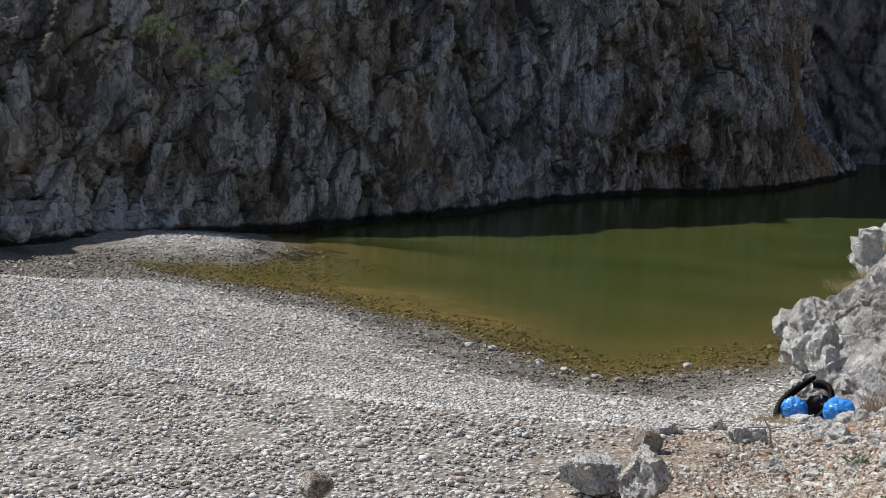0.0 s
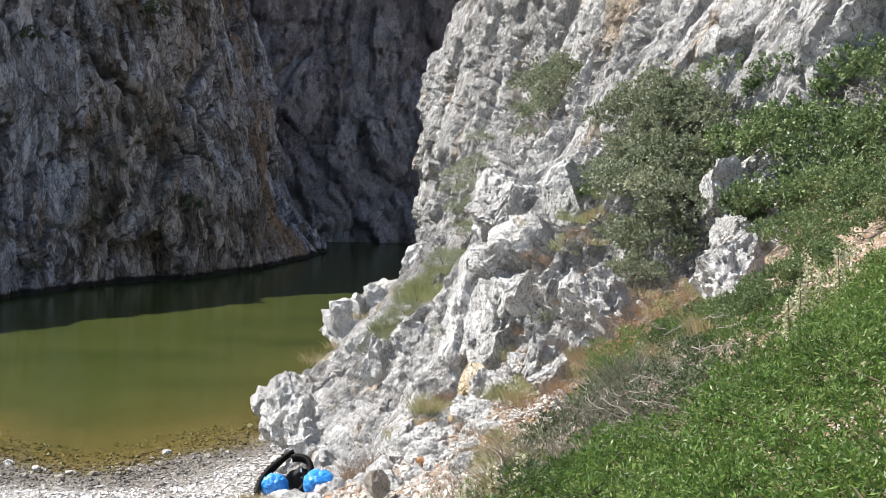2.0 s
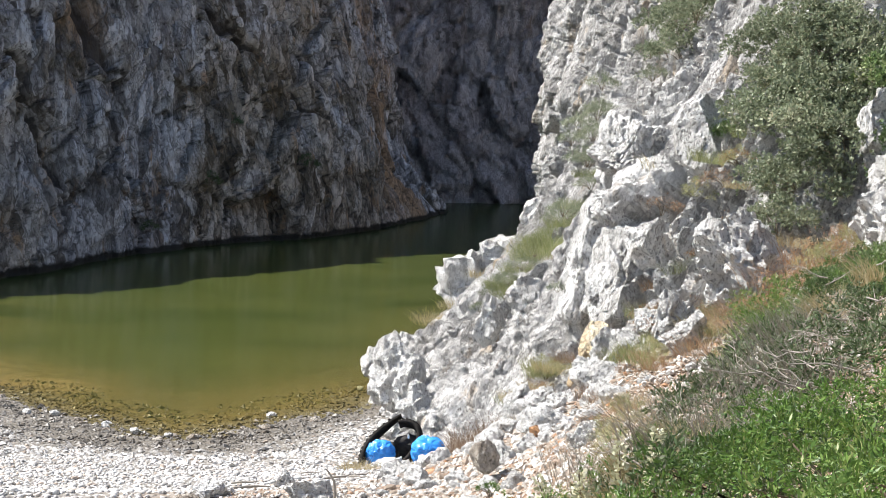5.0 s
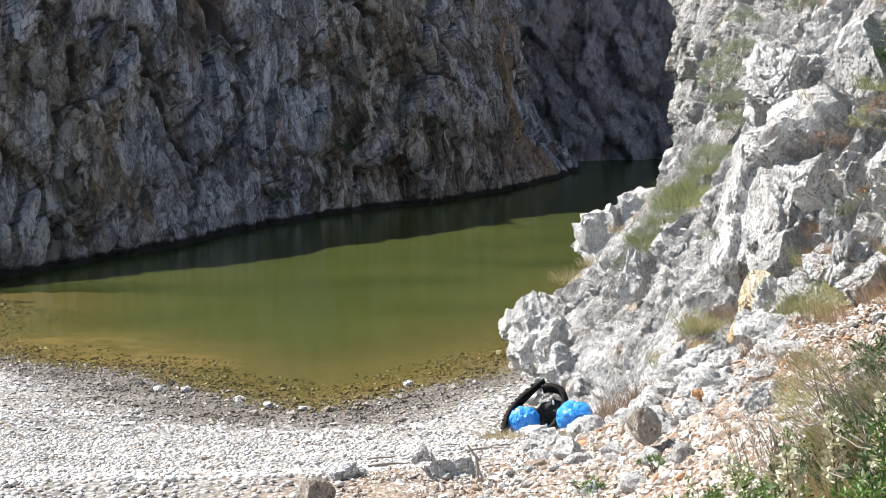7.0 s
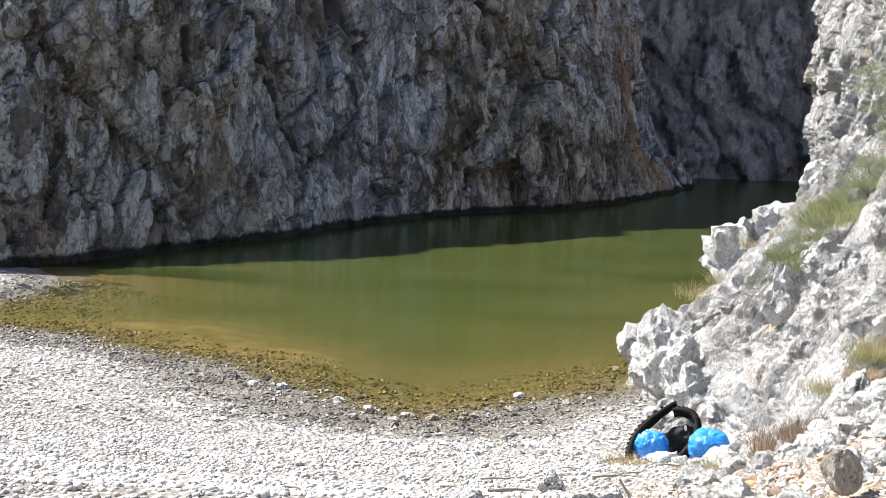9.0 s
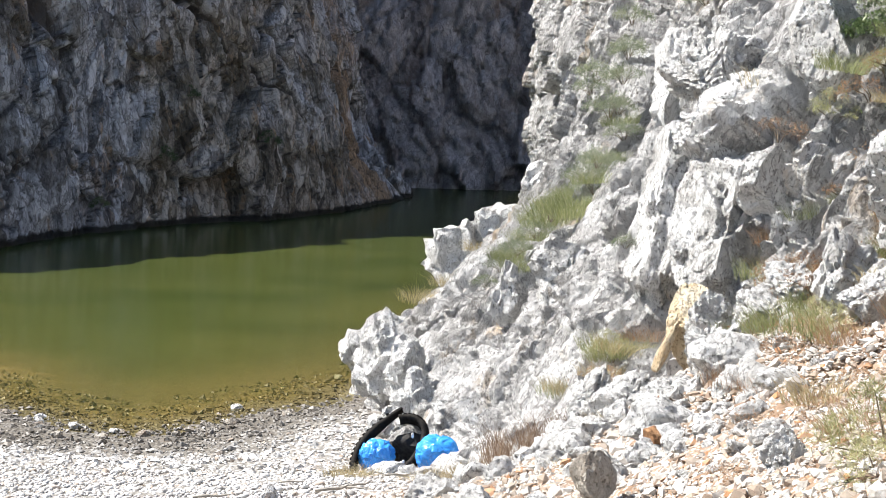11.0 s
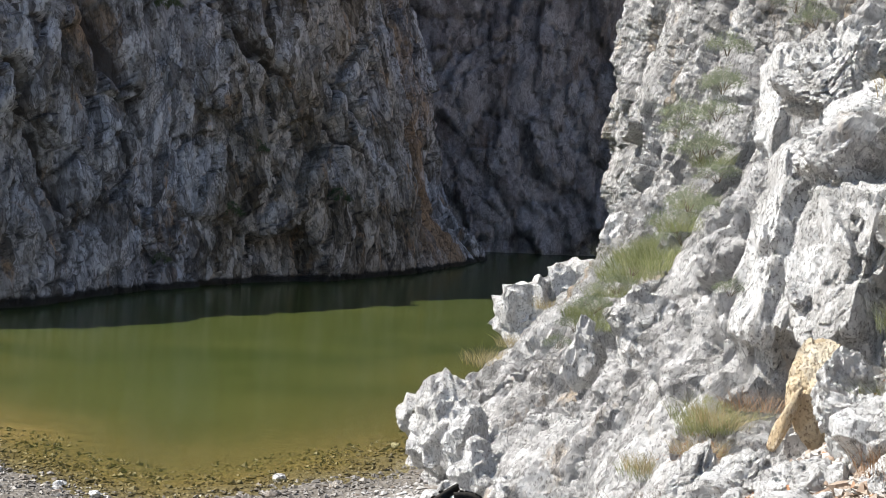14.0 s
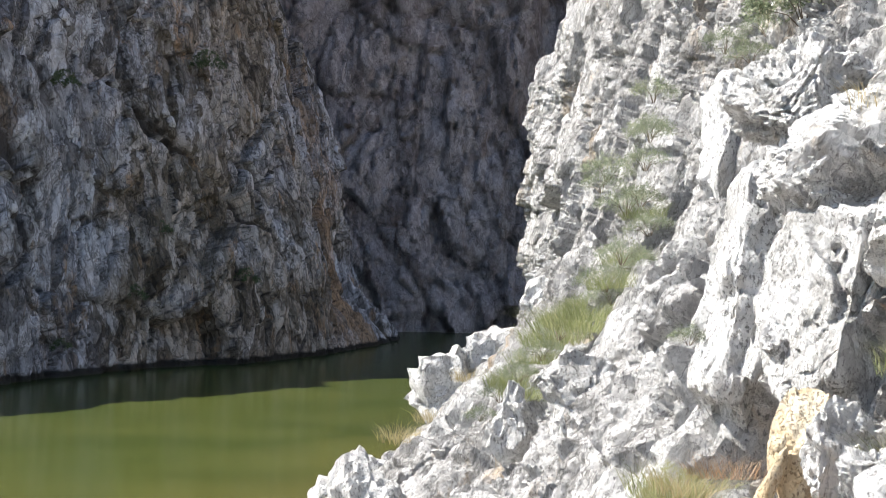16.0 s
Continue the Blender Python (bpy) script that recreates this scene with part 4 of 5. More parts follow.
x, y, z, rng = scatter(52000, -15, -0.5, 6.5, 26, on_beach, 11)
r = np.exp(rng.normal(np.log(0.0225), 0.34, len(x))).clip(0.010, 0.055)
tagged(piece("pebbles", pebbles("pebbles", np.stack([x, y, z + 0.3 * r], 1), r, 0.62, 13, 0.19), mat_pebble), "pale rounded limestone pebbles covering the beach, dark and wet at the water", "pebbles", kind="stuff")


x, y, z, rng = scatter(75000, -29, -3, 15, 46, lambda x, y, z, s, c: on_beach(x, y, z, s, c) & ((y > 26) | (x < -15)), 12)
r = np.exp(rng.normal(np.log(0.030), 0.34, len(x))).clip(0.012, 0.07)
tagged(piece("pebbles", pebbles("pebbles", np.stack([x, y, z + 0.3 * r], 1), r, 0.6, 14, 0.25, True), mat_pebble), "dark wet shingle along the water and grey gravel beyond", "pebbles", kind="stuff")


def on_slope(x, y, z, soil, chance):
    return (soil > 0.2) & (chance < 0.3 + 0.7 * smooth_step(-2.9, -1.9, x)) & (chance < 0.3 + 0.7 * smooth_step(1.4, -0.4, x)) & (y < 24)


x, y, z, rng = scatter(95000, -3.4, 2.0, 10.5, 21, on_slope, 15)
r = np.exp(rng.normal(np.log(0.0125), 0.42, len(x))).clip(0.006, 0.03)
tagged(piece("rubble", pebbles("rubble", np.stack([x, y, z + 0.3 * r], 1), r, 0.75, 16, 0.3, True), mat_rubble), "broken white and reddish stones strewn on the slope", "rubble", kind="stuff")

x, y, z, rng = scatter(7500, -3.2, 2.0, 11, 20.5, on_slope, 17)
r = np.exp(rng.normal(np.log(0.027), 0.32, len(x))).clip(0.018, 0.06)
tagged(piece("rubble", pebbles("rubble", np.stack([x, y, z + 0.25 * r], 1), r, 0.75, 18, 0.26), mat_rubble), "fist-sized broken white and tan stones on the slope", "rubble", kind="stuff")

# broken blocks below the cliff foot, thickest along the gully that runs down to the shingle
CHUNK = "angular white limestone chunk lying in the rubble"
chunk_meshes = [rock_mesh("chunk", (1.0, 0.85, 0.75), 500 + k, 9, 3, 0.8) for k in range(7)]
for me in chunk_meshes:
    me.materials.append(mat_rock)
rng = np.random.RandomState(23)
for n in range(190):
    s = rng.uniform(0, 1)
    if n < 120:
        x, y = np.interp(s, [0, 0.45, 1], [-2.1, -1.0, 0.1]) + rng.normal(0, 0.3), np.interp(s, [0, 0.45, 1], [19.6, 17.1, 15.4]) + rng.normal(0, 0.6)
    elif n < 165:
        x, y = rng.uniform(-2.2, -0.2), rng.uniform(13.4, 16.2)
    else:
        x, y = rng.uniform(0.0, 2.2), rng.uniform(14.5, 17.5)
    w = float(np.clip(np.exp(rng.normal(np.log(0.15), 0.42)), 0.07, 0.36))
    if n >= 120:
        w *= 0.75
    ob = new("chunk", chunk_meshes[rng.randint(7)])
    tagged(ob, CHUNK, "rock", "chunks in the rubble")
    ob.matrix_basis = pose(x, y, height(x, y) - 0.22 * w, rng.uniform(-18, 18), rng.uniform(-18, 18), rng.uniform(0, 360)) @ Matrix.Diagonal((w * rng.uniform(0.8, 1.25), w, w * rng.uniform(0.75, 1.2), 1))


# ---- plants ----
def leaf_cloud(places, normals, length, width, seed):
    """One small bent leaf of four corners at each place."""
    rng = np.random.RandomState(seed)
    n = len(places)
    d = rng.normal(size=(n, 3)) * 0.7 + normals * 0.8
    d /= np.linalg.norm(d, axis=1, keepdims=True)
    s = np.cross(d, rng.normal(size=(n, 3)))
    s /= np.linalg.norm(s, axis=1, keepdims=True) + 1e-9
    k = rng.uniform(0.6, 1.3, (n, 1))
    v = np.stack([places, places + d * length * 0.5 * k + s * width * 0.5 * k, places + d * length * k, places + d * length * 0.5 * k - s * width * 0.5 * k], 1)
    return v.reshape(-1, 3), np.arange(4 * n).reshape(n, 4)


def shrub(label, leaves, count, wide, tall, length, seed, group, clumps=26, slim=0.5, sprig=8):
    """A low evergreen shrub: branching stems under a lumpy crown of leafy sprigs, with gaps between them."""
    rng = np.random.RandomState(seed)
    root = thing("shrub", label, "shrub", group)
    ang, rad = rng.uniform(0, 2 * np.pi, clumps), np.sqrt(rng.uniform(0.02, 1, clumps))
    mid = np.stack([rad * np.cos(ang) * wide, rad * np.sin(ang) * wide, tall * (0.12 + 0.75 * (1 - rad ** 2) * rng.uniform(0.55, 1.15, clumps))], 1)
    size = rng.uniform(0.16, 0.32, clumps) * wide
    many = count // sprig
    pick = rng.randint(0, clumps, many)
    d = rng.normal(size=(many, 3)) + np.array((0, 0, 0.35))
    d /= np.linalg.norm(d, axis=1, keepdims=True)
    tip = mid[pick] + d * (size[pick] * rng.uniform(0.45, 1.15, many) ** 0.6)[:, None] * np.array((1, 1, 0.85))
    ok = (tip[:, 2] > -0.05) & (vnoise(tip / (0.16 * wide), seed) > -0.42)
    tip, d = tip[ok], d[ok]
    way = np.repeat(d, sprig, 0)
    p = np.repeat(tip, sprig, 0) - way * (rng.uniform(0, 1.1, len(way)) * length)[:, None] + rng.normal(0, 0.22 * length, way.shape)
    v, f = leaf_cloud(p, way + np.array((0, 0, 0.3)), length, length * slim, seed)
    piece("foliage", mesh_data("foliage", v, f, False), leaves, root)
    for k in range(6):
        q = mid[rng.randint(clumps)]
        pts = [(0.1 * q[0], 0.1 * q[1], -0.12), (0.35 * q[0], 0.4 * q[1], 0.35 * q[2]), tuple(q)]
        v, f = tube(pts, [0.010 * wide + 0.004, 0.007, 0.003], 5)
        piece("stem", mesh_data("stem", v, f), mat_bark, root)
    return root


def tuft(label, category, blades, count, wide, tall, seed, group, lean=0.5, width=0.007):
    """A tuft of thin bent blades."""
    rng = np.random.RandomState(seed)
    root = thing("grass_tuft" if category == "grass" else "dry_scrub", label, category, group)
    a, r = rng.uniform(0, 2 * np.pi, count), wide * np.sqrt(rng.uniform(0, 1, count))
    foot = np.stack([r * np.cos(a), r * np.sin(a), np.full(count, -0.04)], 1)
    h = tall * rng.uniform(0.45, 1.1, count)
    b = a + rng.normal(0, 0.9, count)
    out = np.stack([np.cos(b), np.sin(b), 0 * b], 1) * (lean * h * rng.uniform(0.2, 1.0, count))[:, None]
    up = np.array((0, 0, 1.0)) * h[:, None]
    side = np.stack([-np.sin(b + 1), np.cos(b + 1), 0 * b], 1) * width
    m = foot + 0.35 * out + 0.6 * up
    v = np.stack([foot - side, foot + side, m + 0.8 * side, m - 0.8 * side, foot + out + up + 0.15 * side, foot + out + up - 0.15 * side], 1)
    f = np.array([[0, 1, 2, 3], [3, 2, 4, 5]])[None] + (np.arange(count) * 6)[:, None, None]
    piece("herbage", mesh_data("herbage", v.reshape(-1, 3), f.reshape(-1, 4), False), blades, root)
    return root


def settle(ob, x, y, z, size, turn, tip=0.0, side=0.0):
    ob.matrix_basis = pose(x, y, z, tip, side, turn) @ Matrix.Scale(size, 4)


def planted(first, rows, seed):
    """The first plant and its copies at rows of x, y, z, size."""
    rng = np.random.RandomState(seed)
    for n, (x, y, z, size) in enumerate(rows):
        ob = first if n == 0 else copy_thing(first, Matrix())
        settle(ob, x, y, z, size, rng.uniform(0, 360), rng.uniform(-8, 8), rng.uniform(-8, 8))


# evergreen thicket on the near slope
GREEN = "dense bright green evergreen shrub on the slope"
DULL = "grey-green evergreen shrub growing on the rocks"
near_a = shrub(GREEN, mat_leaf, 7600, 0.55, 0.40, 0.026, 301, "thicket on the slope", 34, 0.30)
near_b = shrub(GREEN, mat_leaf, 7600, 0.55, 0.36, 0.024, 302, "thicket on the slope", 40, 0.28)
near_c = shrub("grey-green low shrub with thin twigs on the slope", mat_leaf_grey, 3600, 0.5, 0.30, 0.040, 303, "thicket on the slope", 30, 0.3)
rng = np.random.RandomState(31)
rows = {0: [], 1: [], 2: []}
for yy in np.arange(3.2, 14.6, 0.58):
    edge = np.interp(yy, [3, 5, 6, 7, 8, 9, 9.8, 10.6, 11.5, 13, 14.6], [1.7, 1.15, 0.75, 0.3, -0.1, 0.0, 0.45, 0.7, 0.85, 1.0, 1.35])
    for xx in np.arange(edge, 2.3 + 0.17 * (yy + 1.6), 0.58):
        px, py = xx + rng.uniform(-0.17, 0.17), yy + rng.uniform(-0.2, 0.2)
        kind = 2 if (edge + 0.25 < xx < 1.5 + 0.4 * (yy - 7.3) and 7.3 < yy < 12.9 and rng.uniform() < 0.85) else rng.randint(0, 2)
        if (yy > 12.0 and xx > 2.2) or (yy > 11 and xx > 2.7):
            continue
        small = 0.5 if xx < edge + 0.3 else 0.66 if (yy > 10.5 and xx > 2.0) else 0.92 if kind == 2 else 0.98
        rows[kind].append((px, py, height(px, py) - 0.08, small * rng.uniform(0.75, 1.2)))
for xx, yy in ((-0.38, 8.4), (-0.36, 9.0), (-0.28, 9.5), (-0.1, 9.9), (0.15, 10.4)):
    rows[0].append((xx, yy, height(xx, yy) - 0.06, 0.6))
for first, kind in ((near_a, 0), (near_b, 1), (near_c, 2)):
    planted(first, rows[kind], 40 + kind)

rock_a = shrub(DULL, mat_leaf_dull, 9000, 0.8, 0.75, 0.050, 311, "shrubs on the cliff", 60, 0.55)
planted(rock_a, [(1.75, 18.6, 5.3, 0.8), (1.7, 19.4, 6.0, 0.95), (2.2, 18.6, 5.7, 0.9), (1.6, 20.3, 6.5, 0.7), (2.3, 19.5, 6.4, 0.95), (1.5, 18.1, 4.95, 0.55),
                 (0.05, 28.7, 7.3, 0.8), (-0.1, 29.6, 7.8, 0.8), (0.25, 28.2, 7.9, 0.7), (1.45, 20.6, 6.9, 0.7), (1.75, 20.2, 7.1, 0.75), (1.35, 20.2, 6.2, 0.6), (2.2, 20.0, 7.0, 0.7), (1.95, 19.0, 5.9, 0.85), (2.25, 19.3, 6.2, 0.7), (1.7, 18.9, 5.4, 0.6), (2.0, 19.9, 6.8, 0.7)], 51)
rock_b = shrub("dark green evergreen shrub among the rocks", mat_leaf_dark, 9000, 0.8, 0.7, 0.048, 312, "shrubs on the cliff", 60, 0.6)
planted(rock_b, [(2.4, 12.0, 4.98, 0.36), (2.2, 11.6, 4.82, 0.32), (2.62, 11.7, 5.1, 0.36), (2.1, 12.6, 4.8, 0.32), (2.45, 12.7, 5.05, 0.36), (2.2, 14.0, 4.85, 0.34), (1.9, 14.6, 4.65, 0.3), (2.3, 13.2, 4.9, 0.4), (2.75, 12.9, 5.2, 0.45), (3.1, 12.7, 5.4, 0.45), (1.9, 13.6, 4.65, 0.38), (1.5, 13.9, 4.35, 0.32), (2.55, 12.3, 5.1, 0.4), (3.0, 18.9, 6.5, 0.9), (3.5, 18.2, 6.5, 1.0), (3.2, 17.2, 5.8, 0.9), (3.9, 17.6, 6.4, 1.0), (4.4, 17.0, 6.4, 1.1), (3.8, 16.3, 5.9, 0.9), (4.5, 18.6, 7.2, 1.1),
                 (3.6, 19.6, 7.3, 0.9), (4.9, 16.0, 6.3, 1.0), (3.2, 15.9, 5.5, 0.6), (2.9, 20.6, 7.5, 0.7), (1.1, 20.6, 5.9, 0.45), (1.2, 19.9, 5.2, 0.4), (5.2, 17.8, 7.3, 1.1), (3.5, 15.0, 5.75, 0.55), (3.85, 14.7, 5.95, 0.6), (3.3, 14.4, 5.55, 0.45), (4.1, 14.1, 6.0, 0.6), (4.0, 15.4, 6.1, 0.7), (2.85, 18.2, 5.6, 0.6), (3.3, 18.2, 5.8, 0.7), (3.2, 13.6, 5.45, 0.4), (3.7, 13.5, 5.75, 0.5)], 52)
gully = shrub("sparse grey-green scrub in a rock cleft", mat_leaf_dull, 4200, 0.55, 0.48, 0.044, 313, "scrub in the clefts", 80, 0.22, 5)
planted(gully, [(-1.9, 28.8, 4.6, 0.55), (-2.05, 34.4, 5.4, 0.8), (-2.5, 37.4, 6.1, 0.8), (-2.2, 31.6, 4.3, 0.7), (-2.5, 35.8, 5.8, 0.6), (-2.9, 33.0, 3.6, 0.6), (-3.4, 33.3, 2.9, 0.6), (-1.7, 33, 6.4, 0.6), (-1.75, 30.6, 4.5, 0.5), (-2.16, 32.3, 4.1, 0.6), (-2.65, 33.9, 3.85, 0.65), (-3.05, 34.6, 3.6, 0.65), (-3.15, 33.2, 3.3, 0.6), (-3.45, 33.0, 3.0, 0.55), (-3.7, 33.0, 2.7, 0.5), (-1.65, 31.2, 5.0, 0.55), (-1.78, 31.8, 5.4, 0.55), (-1.75, 32.2, 5.9, 0.6), (-1.7, 32.5, 6.3, 0.55), (-1.65, 33.0, 6.9, 0.6), (-0.7, 32.5, 7.5, 0.6), (-0.48, 29.4, 6.95, 0.5), (-0.25, 30.4, 7.4, 0.6), (-4.0, 33.2, 2.4, 0.4), (-1.15, 21.3, 3.95, 0.25), (-0.8, 27.6, 5.9, 0.4)], 53)

wall_shrub = shrub("dark shrub clinging to the shaded wall", mat_leaf_grey, 3000, 0.9, 0.9, 0.09, 315, "shrubs on the shaded wall", 24, 0.4)
planted(wall_shrub, [(-26.4, 94.4, 15.2, 1.1), (-26.2, 74.3, 1.2, 0.5), (-28.6, 80.0, 12.6, 0.8), (-25.7, 85.2, 6.2, 0.7), (-23.1, 91.0, 4.0, 0.8), (-25.9, 82.3, 3.2, 0.7), (-29.2, 47.0, 5.4, 0.7), (-30.0, 44.0, 6.6, 0.9), (-29.6, 45.4, 6.0, 0.6)], 58)

grass_a = tuft("bright green long grass on a rock ledge", "grass", mat_grass, 420, 0.5, 0.30, 321, "grass on the ledges", 1.5, 0.003)
planted(grass_a, [(-2.5, 31.5, 3.75, 1.0), (-2.4, 32.9, 4.0, 0.9), (-2.85, 34.3, 3.75, 0.9), (-3.25, 33.4, 3.2, 0.8), (-3.6, 33.2, 2.85, 0.7), (-1.9, 31.2, 4.6, 0.7), (-1.72, 31.5, 5.2, 0.6), (-2.9, 33.6, 3.5, 1.1), (-2.3, 30.8, 3.9, 0.9), (-3.1, 34.6, 3.4, 1.0), (-2.7, 32.4, 3.75, 1.1), (-2.0, 30.6, 4.3, 0.8), (-3.5, 33.2, 2.9, 0.8),
                  (-3.3, 32.2, 2.8, 0.7), (0.5, 19.6, 4.35, 0.5), (0.85, 19.2, 4.5, 0.5), (0.35, 18.4, 3.95, 0.4)], 54)
straw = tuft("straw-yellow dry grass tuft between rocks", "grass", mat_straw, 200, 0.30, 0.22, 322, "dry grass", 1.6, 0.003)
planted(straw, [(-5.7, 36.7, 1.75, 1.4), (-5.3, 37.6, 2.0, 1.2), (-4.9, 38.9, 2.6, 1.1), (0.15, 21.4, 5.5, 1.0), (1.6, 17.6, 4.85, 0.7),
                (2.5, 16.3, 5.1, 1.0), (2.3, 16.0, 5.0, 0.9), (0.8, 16.2, 4.1, 0.8), (0.25, 14.6, 3.6, 0.8), (-1.0, 17.5, 2.85, 0.7), (0.7, 20.9, 5.9, 0.8), (-1.2, 16.4, 2.75, 0.6), (0.3, 20.6, 4.6, 0.8), (2.9, 16.4, 5.3, 1.0)], 55)
russet = tuft("russet brown dried scrub on the stony slope", "scrub", mat_russet, 240, 0.36, 0.26, 323, "dried scrub", 1.5, 0.0022)
planted(russet, [(-1.3, 20.3, 2.4, 0.6), (0.35, 18.9, 3.9, 0.9), (0.5, 18.2, 3.95, 0.9), (0.25, 17.4, 3.6, 0.9), (0.75, 17.1, 4.0, 0.9),
                 (0.55, 15.6, 3.8, 0.8), (1.5, 16.9, 4.5, 1.1), (1.9, 16.6, 4.7, 1.1), (1.2, 16.2, 4.2, 0.9), (0.4, 13.3, 3.7, 0.8), (0.9, 14.9, 4.05, 0.9), (-0.2, 16.2, 3.4, 0.6), (0.3, 19.9, 4.1, 0.8), (-0.9, 21.0, 3.1, 0.7), (-1.15, 21.4, 2.7, 0.7)], 56)
dry = shrub("dry brown scrub with tiny withered leaves on the slope", mat_russet, 2600, 0.42, 0.30, 0.020, 325, "withered scrub", 40, 0.3)
planted(dry, [(0.30, 18.3, 3.85, 0.8), (0.42, 17.7, 3.9, 0.8), (0.2, 17.2, 3.65, 0.6), (0.62, 17.4, 4.05, 0.7), (0.1, 16.2, 3.6, 0.5), (0.35, 15.8, 3.7, 0.6), (-0.1, 14.9, 3.35, 0.45), (0.15, 14.5, 3.5, 0.5),
              (0.9, 16.0, 4.05, 0.7), (1.35, 16.6, 4.3, 0.8), (1.7, 16.9, 4.55, 0.8), (2.0, 16.2, 4.75, 0.8), (2.3, 16.6, 4.95, 0.8), (-1.6, 19.2, 2.2, 0.7), (1.75, 15.7, 4.5, 0.9), (2.0, 15.4, 4.65, 0.9), (1.5, 15.5, 4.35, 0.8), (1.9, 16.6, 4.75, 0.9), (2.2, 16.2, 4.9, 0.8), (1.3, 15.9, 4.25, 0.8), (1.6, 16.4, 4.5, 0.9), (0.45, 14.2, 3.7, 0.5), (-0.2, 13.6, 3.3, 0.4)], 59)
feather = shrub("pale yellow-green feathery bush at the edge of the thicket", mat_feather, 3400, 0.34, 0.42, 0.036, 326, "feathery bushes", 44, 0.12)
planted(feather, [(0.38, 12.7, 3.64, 0.85), (0.24, 13.3, 3.55, 0.5), (0.3, 12.2, 3.6, 0.6),
                  (2.05, 15.9, 4.75, 0.9), (2.35, 15.6, 4.9, 0.9), (1.85, 16.3, 4.65, 0.7), (2.75, 13.2, 5.25, 0.6)], 60)


def ledge(x, y):
    """Height of the ground or of the sloping cliff face, whichever is higher."""
    zs = np.linspace(0.5, 9, 120)
    return max(height(x, y), float(np.interp(x, cliff_x(np.full(120, y), zs), zs)))


rng = np.random.RandomState(83)
spread = {"straw": [], "russet": [], "dry": [], "grass": [], "feather": []}
for n in range(64):
    x, y = rng.uniform(0.0, 1.5), rng.uniform(15.6, 20.2)
    if x < 0.15 and y > 18.2:
        continue
    kind = ("russet", "straw", "dry", "grass", "feather", "dry")[rng.randint(6)]
    spread[kind].append((x, y, ledge(x, y), rng.uniform(0.4, 0.75)))
for kind, x, y, size in [("grass", -1.2, 21.0, 0.7), ("feather", -1.22, 20.9, 0.6), ("straw", -1.15, 20.8, 0.8), ("grass", -1.25, 21.0, 0.5), ("straw", -1.75, 22.2, 0.8), ("grass", -1.8, 22.3, 0.5), ("straw", -1.3, 20.6, 0.7), ("dry", -1.3, 20.4, 0.6)]:
    spread[kind].append((x, y, ledge(x, y), size))
for kind, first in (("straw", straw), ("russet", russet), ("dry", dry), ("grass", grass_a), ("feather", feather)):
    planted(copy_thing(first, Matrix()), spread[kind], 90 + len(kind))
low = shrub("low green weed among the stones", mat_leaf, 900, 0.2, 0.14, 0.022, 327, "weeds in the rubble", 14, 0.4)
planted(low, [(-0.81, 13.85, 2.92, 0.8), (-1.39, 14.05, 2.68, 1.0), (-2.1, 21.5, 1.75, 1.0), (-1.2, 20.9, 2.6, 0.8)], 61)
brown = tuft("pale brown drooping dead grass in the thicket", "scrub", mat_straw, 500, 0.3, 0.42, 324, "dead grass in the thicket", 1.3, 0.0045)
planted(brown, [(0.75, 9.3, 4.0, 0.8), (0.95, 9.7, 4.1, 0.7), (0.6, 8.9, 3.95, 0.6), (1.8, 12.3, 4.65, 0.6), (2.1, 12.4, 4.85, 0.6)], 57)


def dead_branch(x, y, z, long, turn, seed):
    """A bare forked branch."""
    rng = np.random.RandomState(seed)
    root = thing("dead_branch", "bleached bare dead branch lying in the thicket", "branch", "dead branches")
    pts = [(0, 0, 0)]
    for k in range(5):
        px, py, pz = pts[-1]
        pts.append((px + long / 5, py + rng.normal(0, 0.05) * long, pz + rng.normal(0.02, 0.05) * long))
    v, f = tube(pts, [0.0055, 0.005, 0.004, 0.0035, 0.0025, 0.0015], 6)
    limb = piece("limb", mesh_data("limb", v, f), mat_dead, root)
    for k in (1, 2, 3, 4):
        px, py, pz = pts[k]
        e = [(px, py, pz)]
        s = rng.choice((-1, 1))
        for j in (1, 2, 3):
            e.append((px + 0.09 * j * long * rng.uniform(0.7, 1.2), py + s * 0.07 * j * long * rng.uniform(0.6, 1.3), pz + rng.normal(0.02, 0.03) * j * long))
        v, f = tube(e, [0.003, 0.0025, 0.002, 0.001], 5)
        piece("twig", mesh_data("twig", v, f), mat_dead, limb)
    root.matrix_basis = pose(x, y, z, rng.uniform(-15, 15), rng.uniform(-12, 6), turn)


rng = np.random.RandomState(77)
for n in range(50):
    yy = rng.uniform(8.0, 12.9)
    xx = np.interp(yy, [8, 11, 13], [0.5, 0.6, 0.9]) + rng.uniform(0, 1.4)
    dead_branch(xx, yy, height(xx, yy) + rng.uniform(0.12, 0.30), rng.uniform(0.25, 0.6), rng.uniform(0, 360), 400 + n)


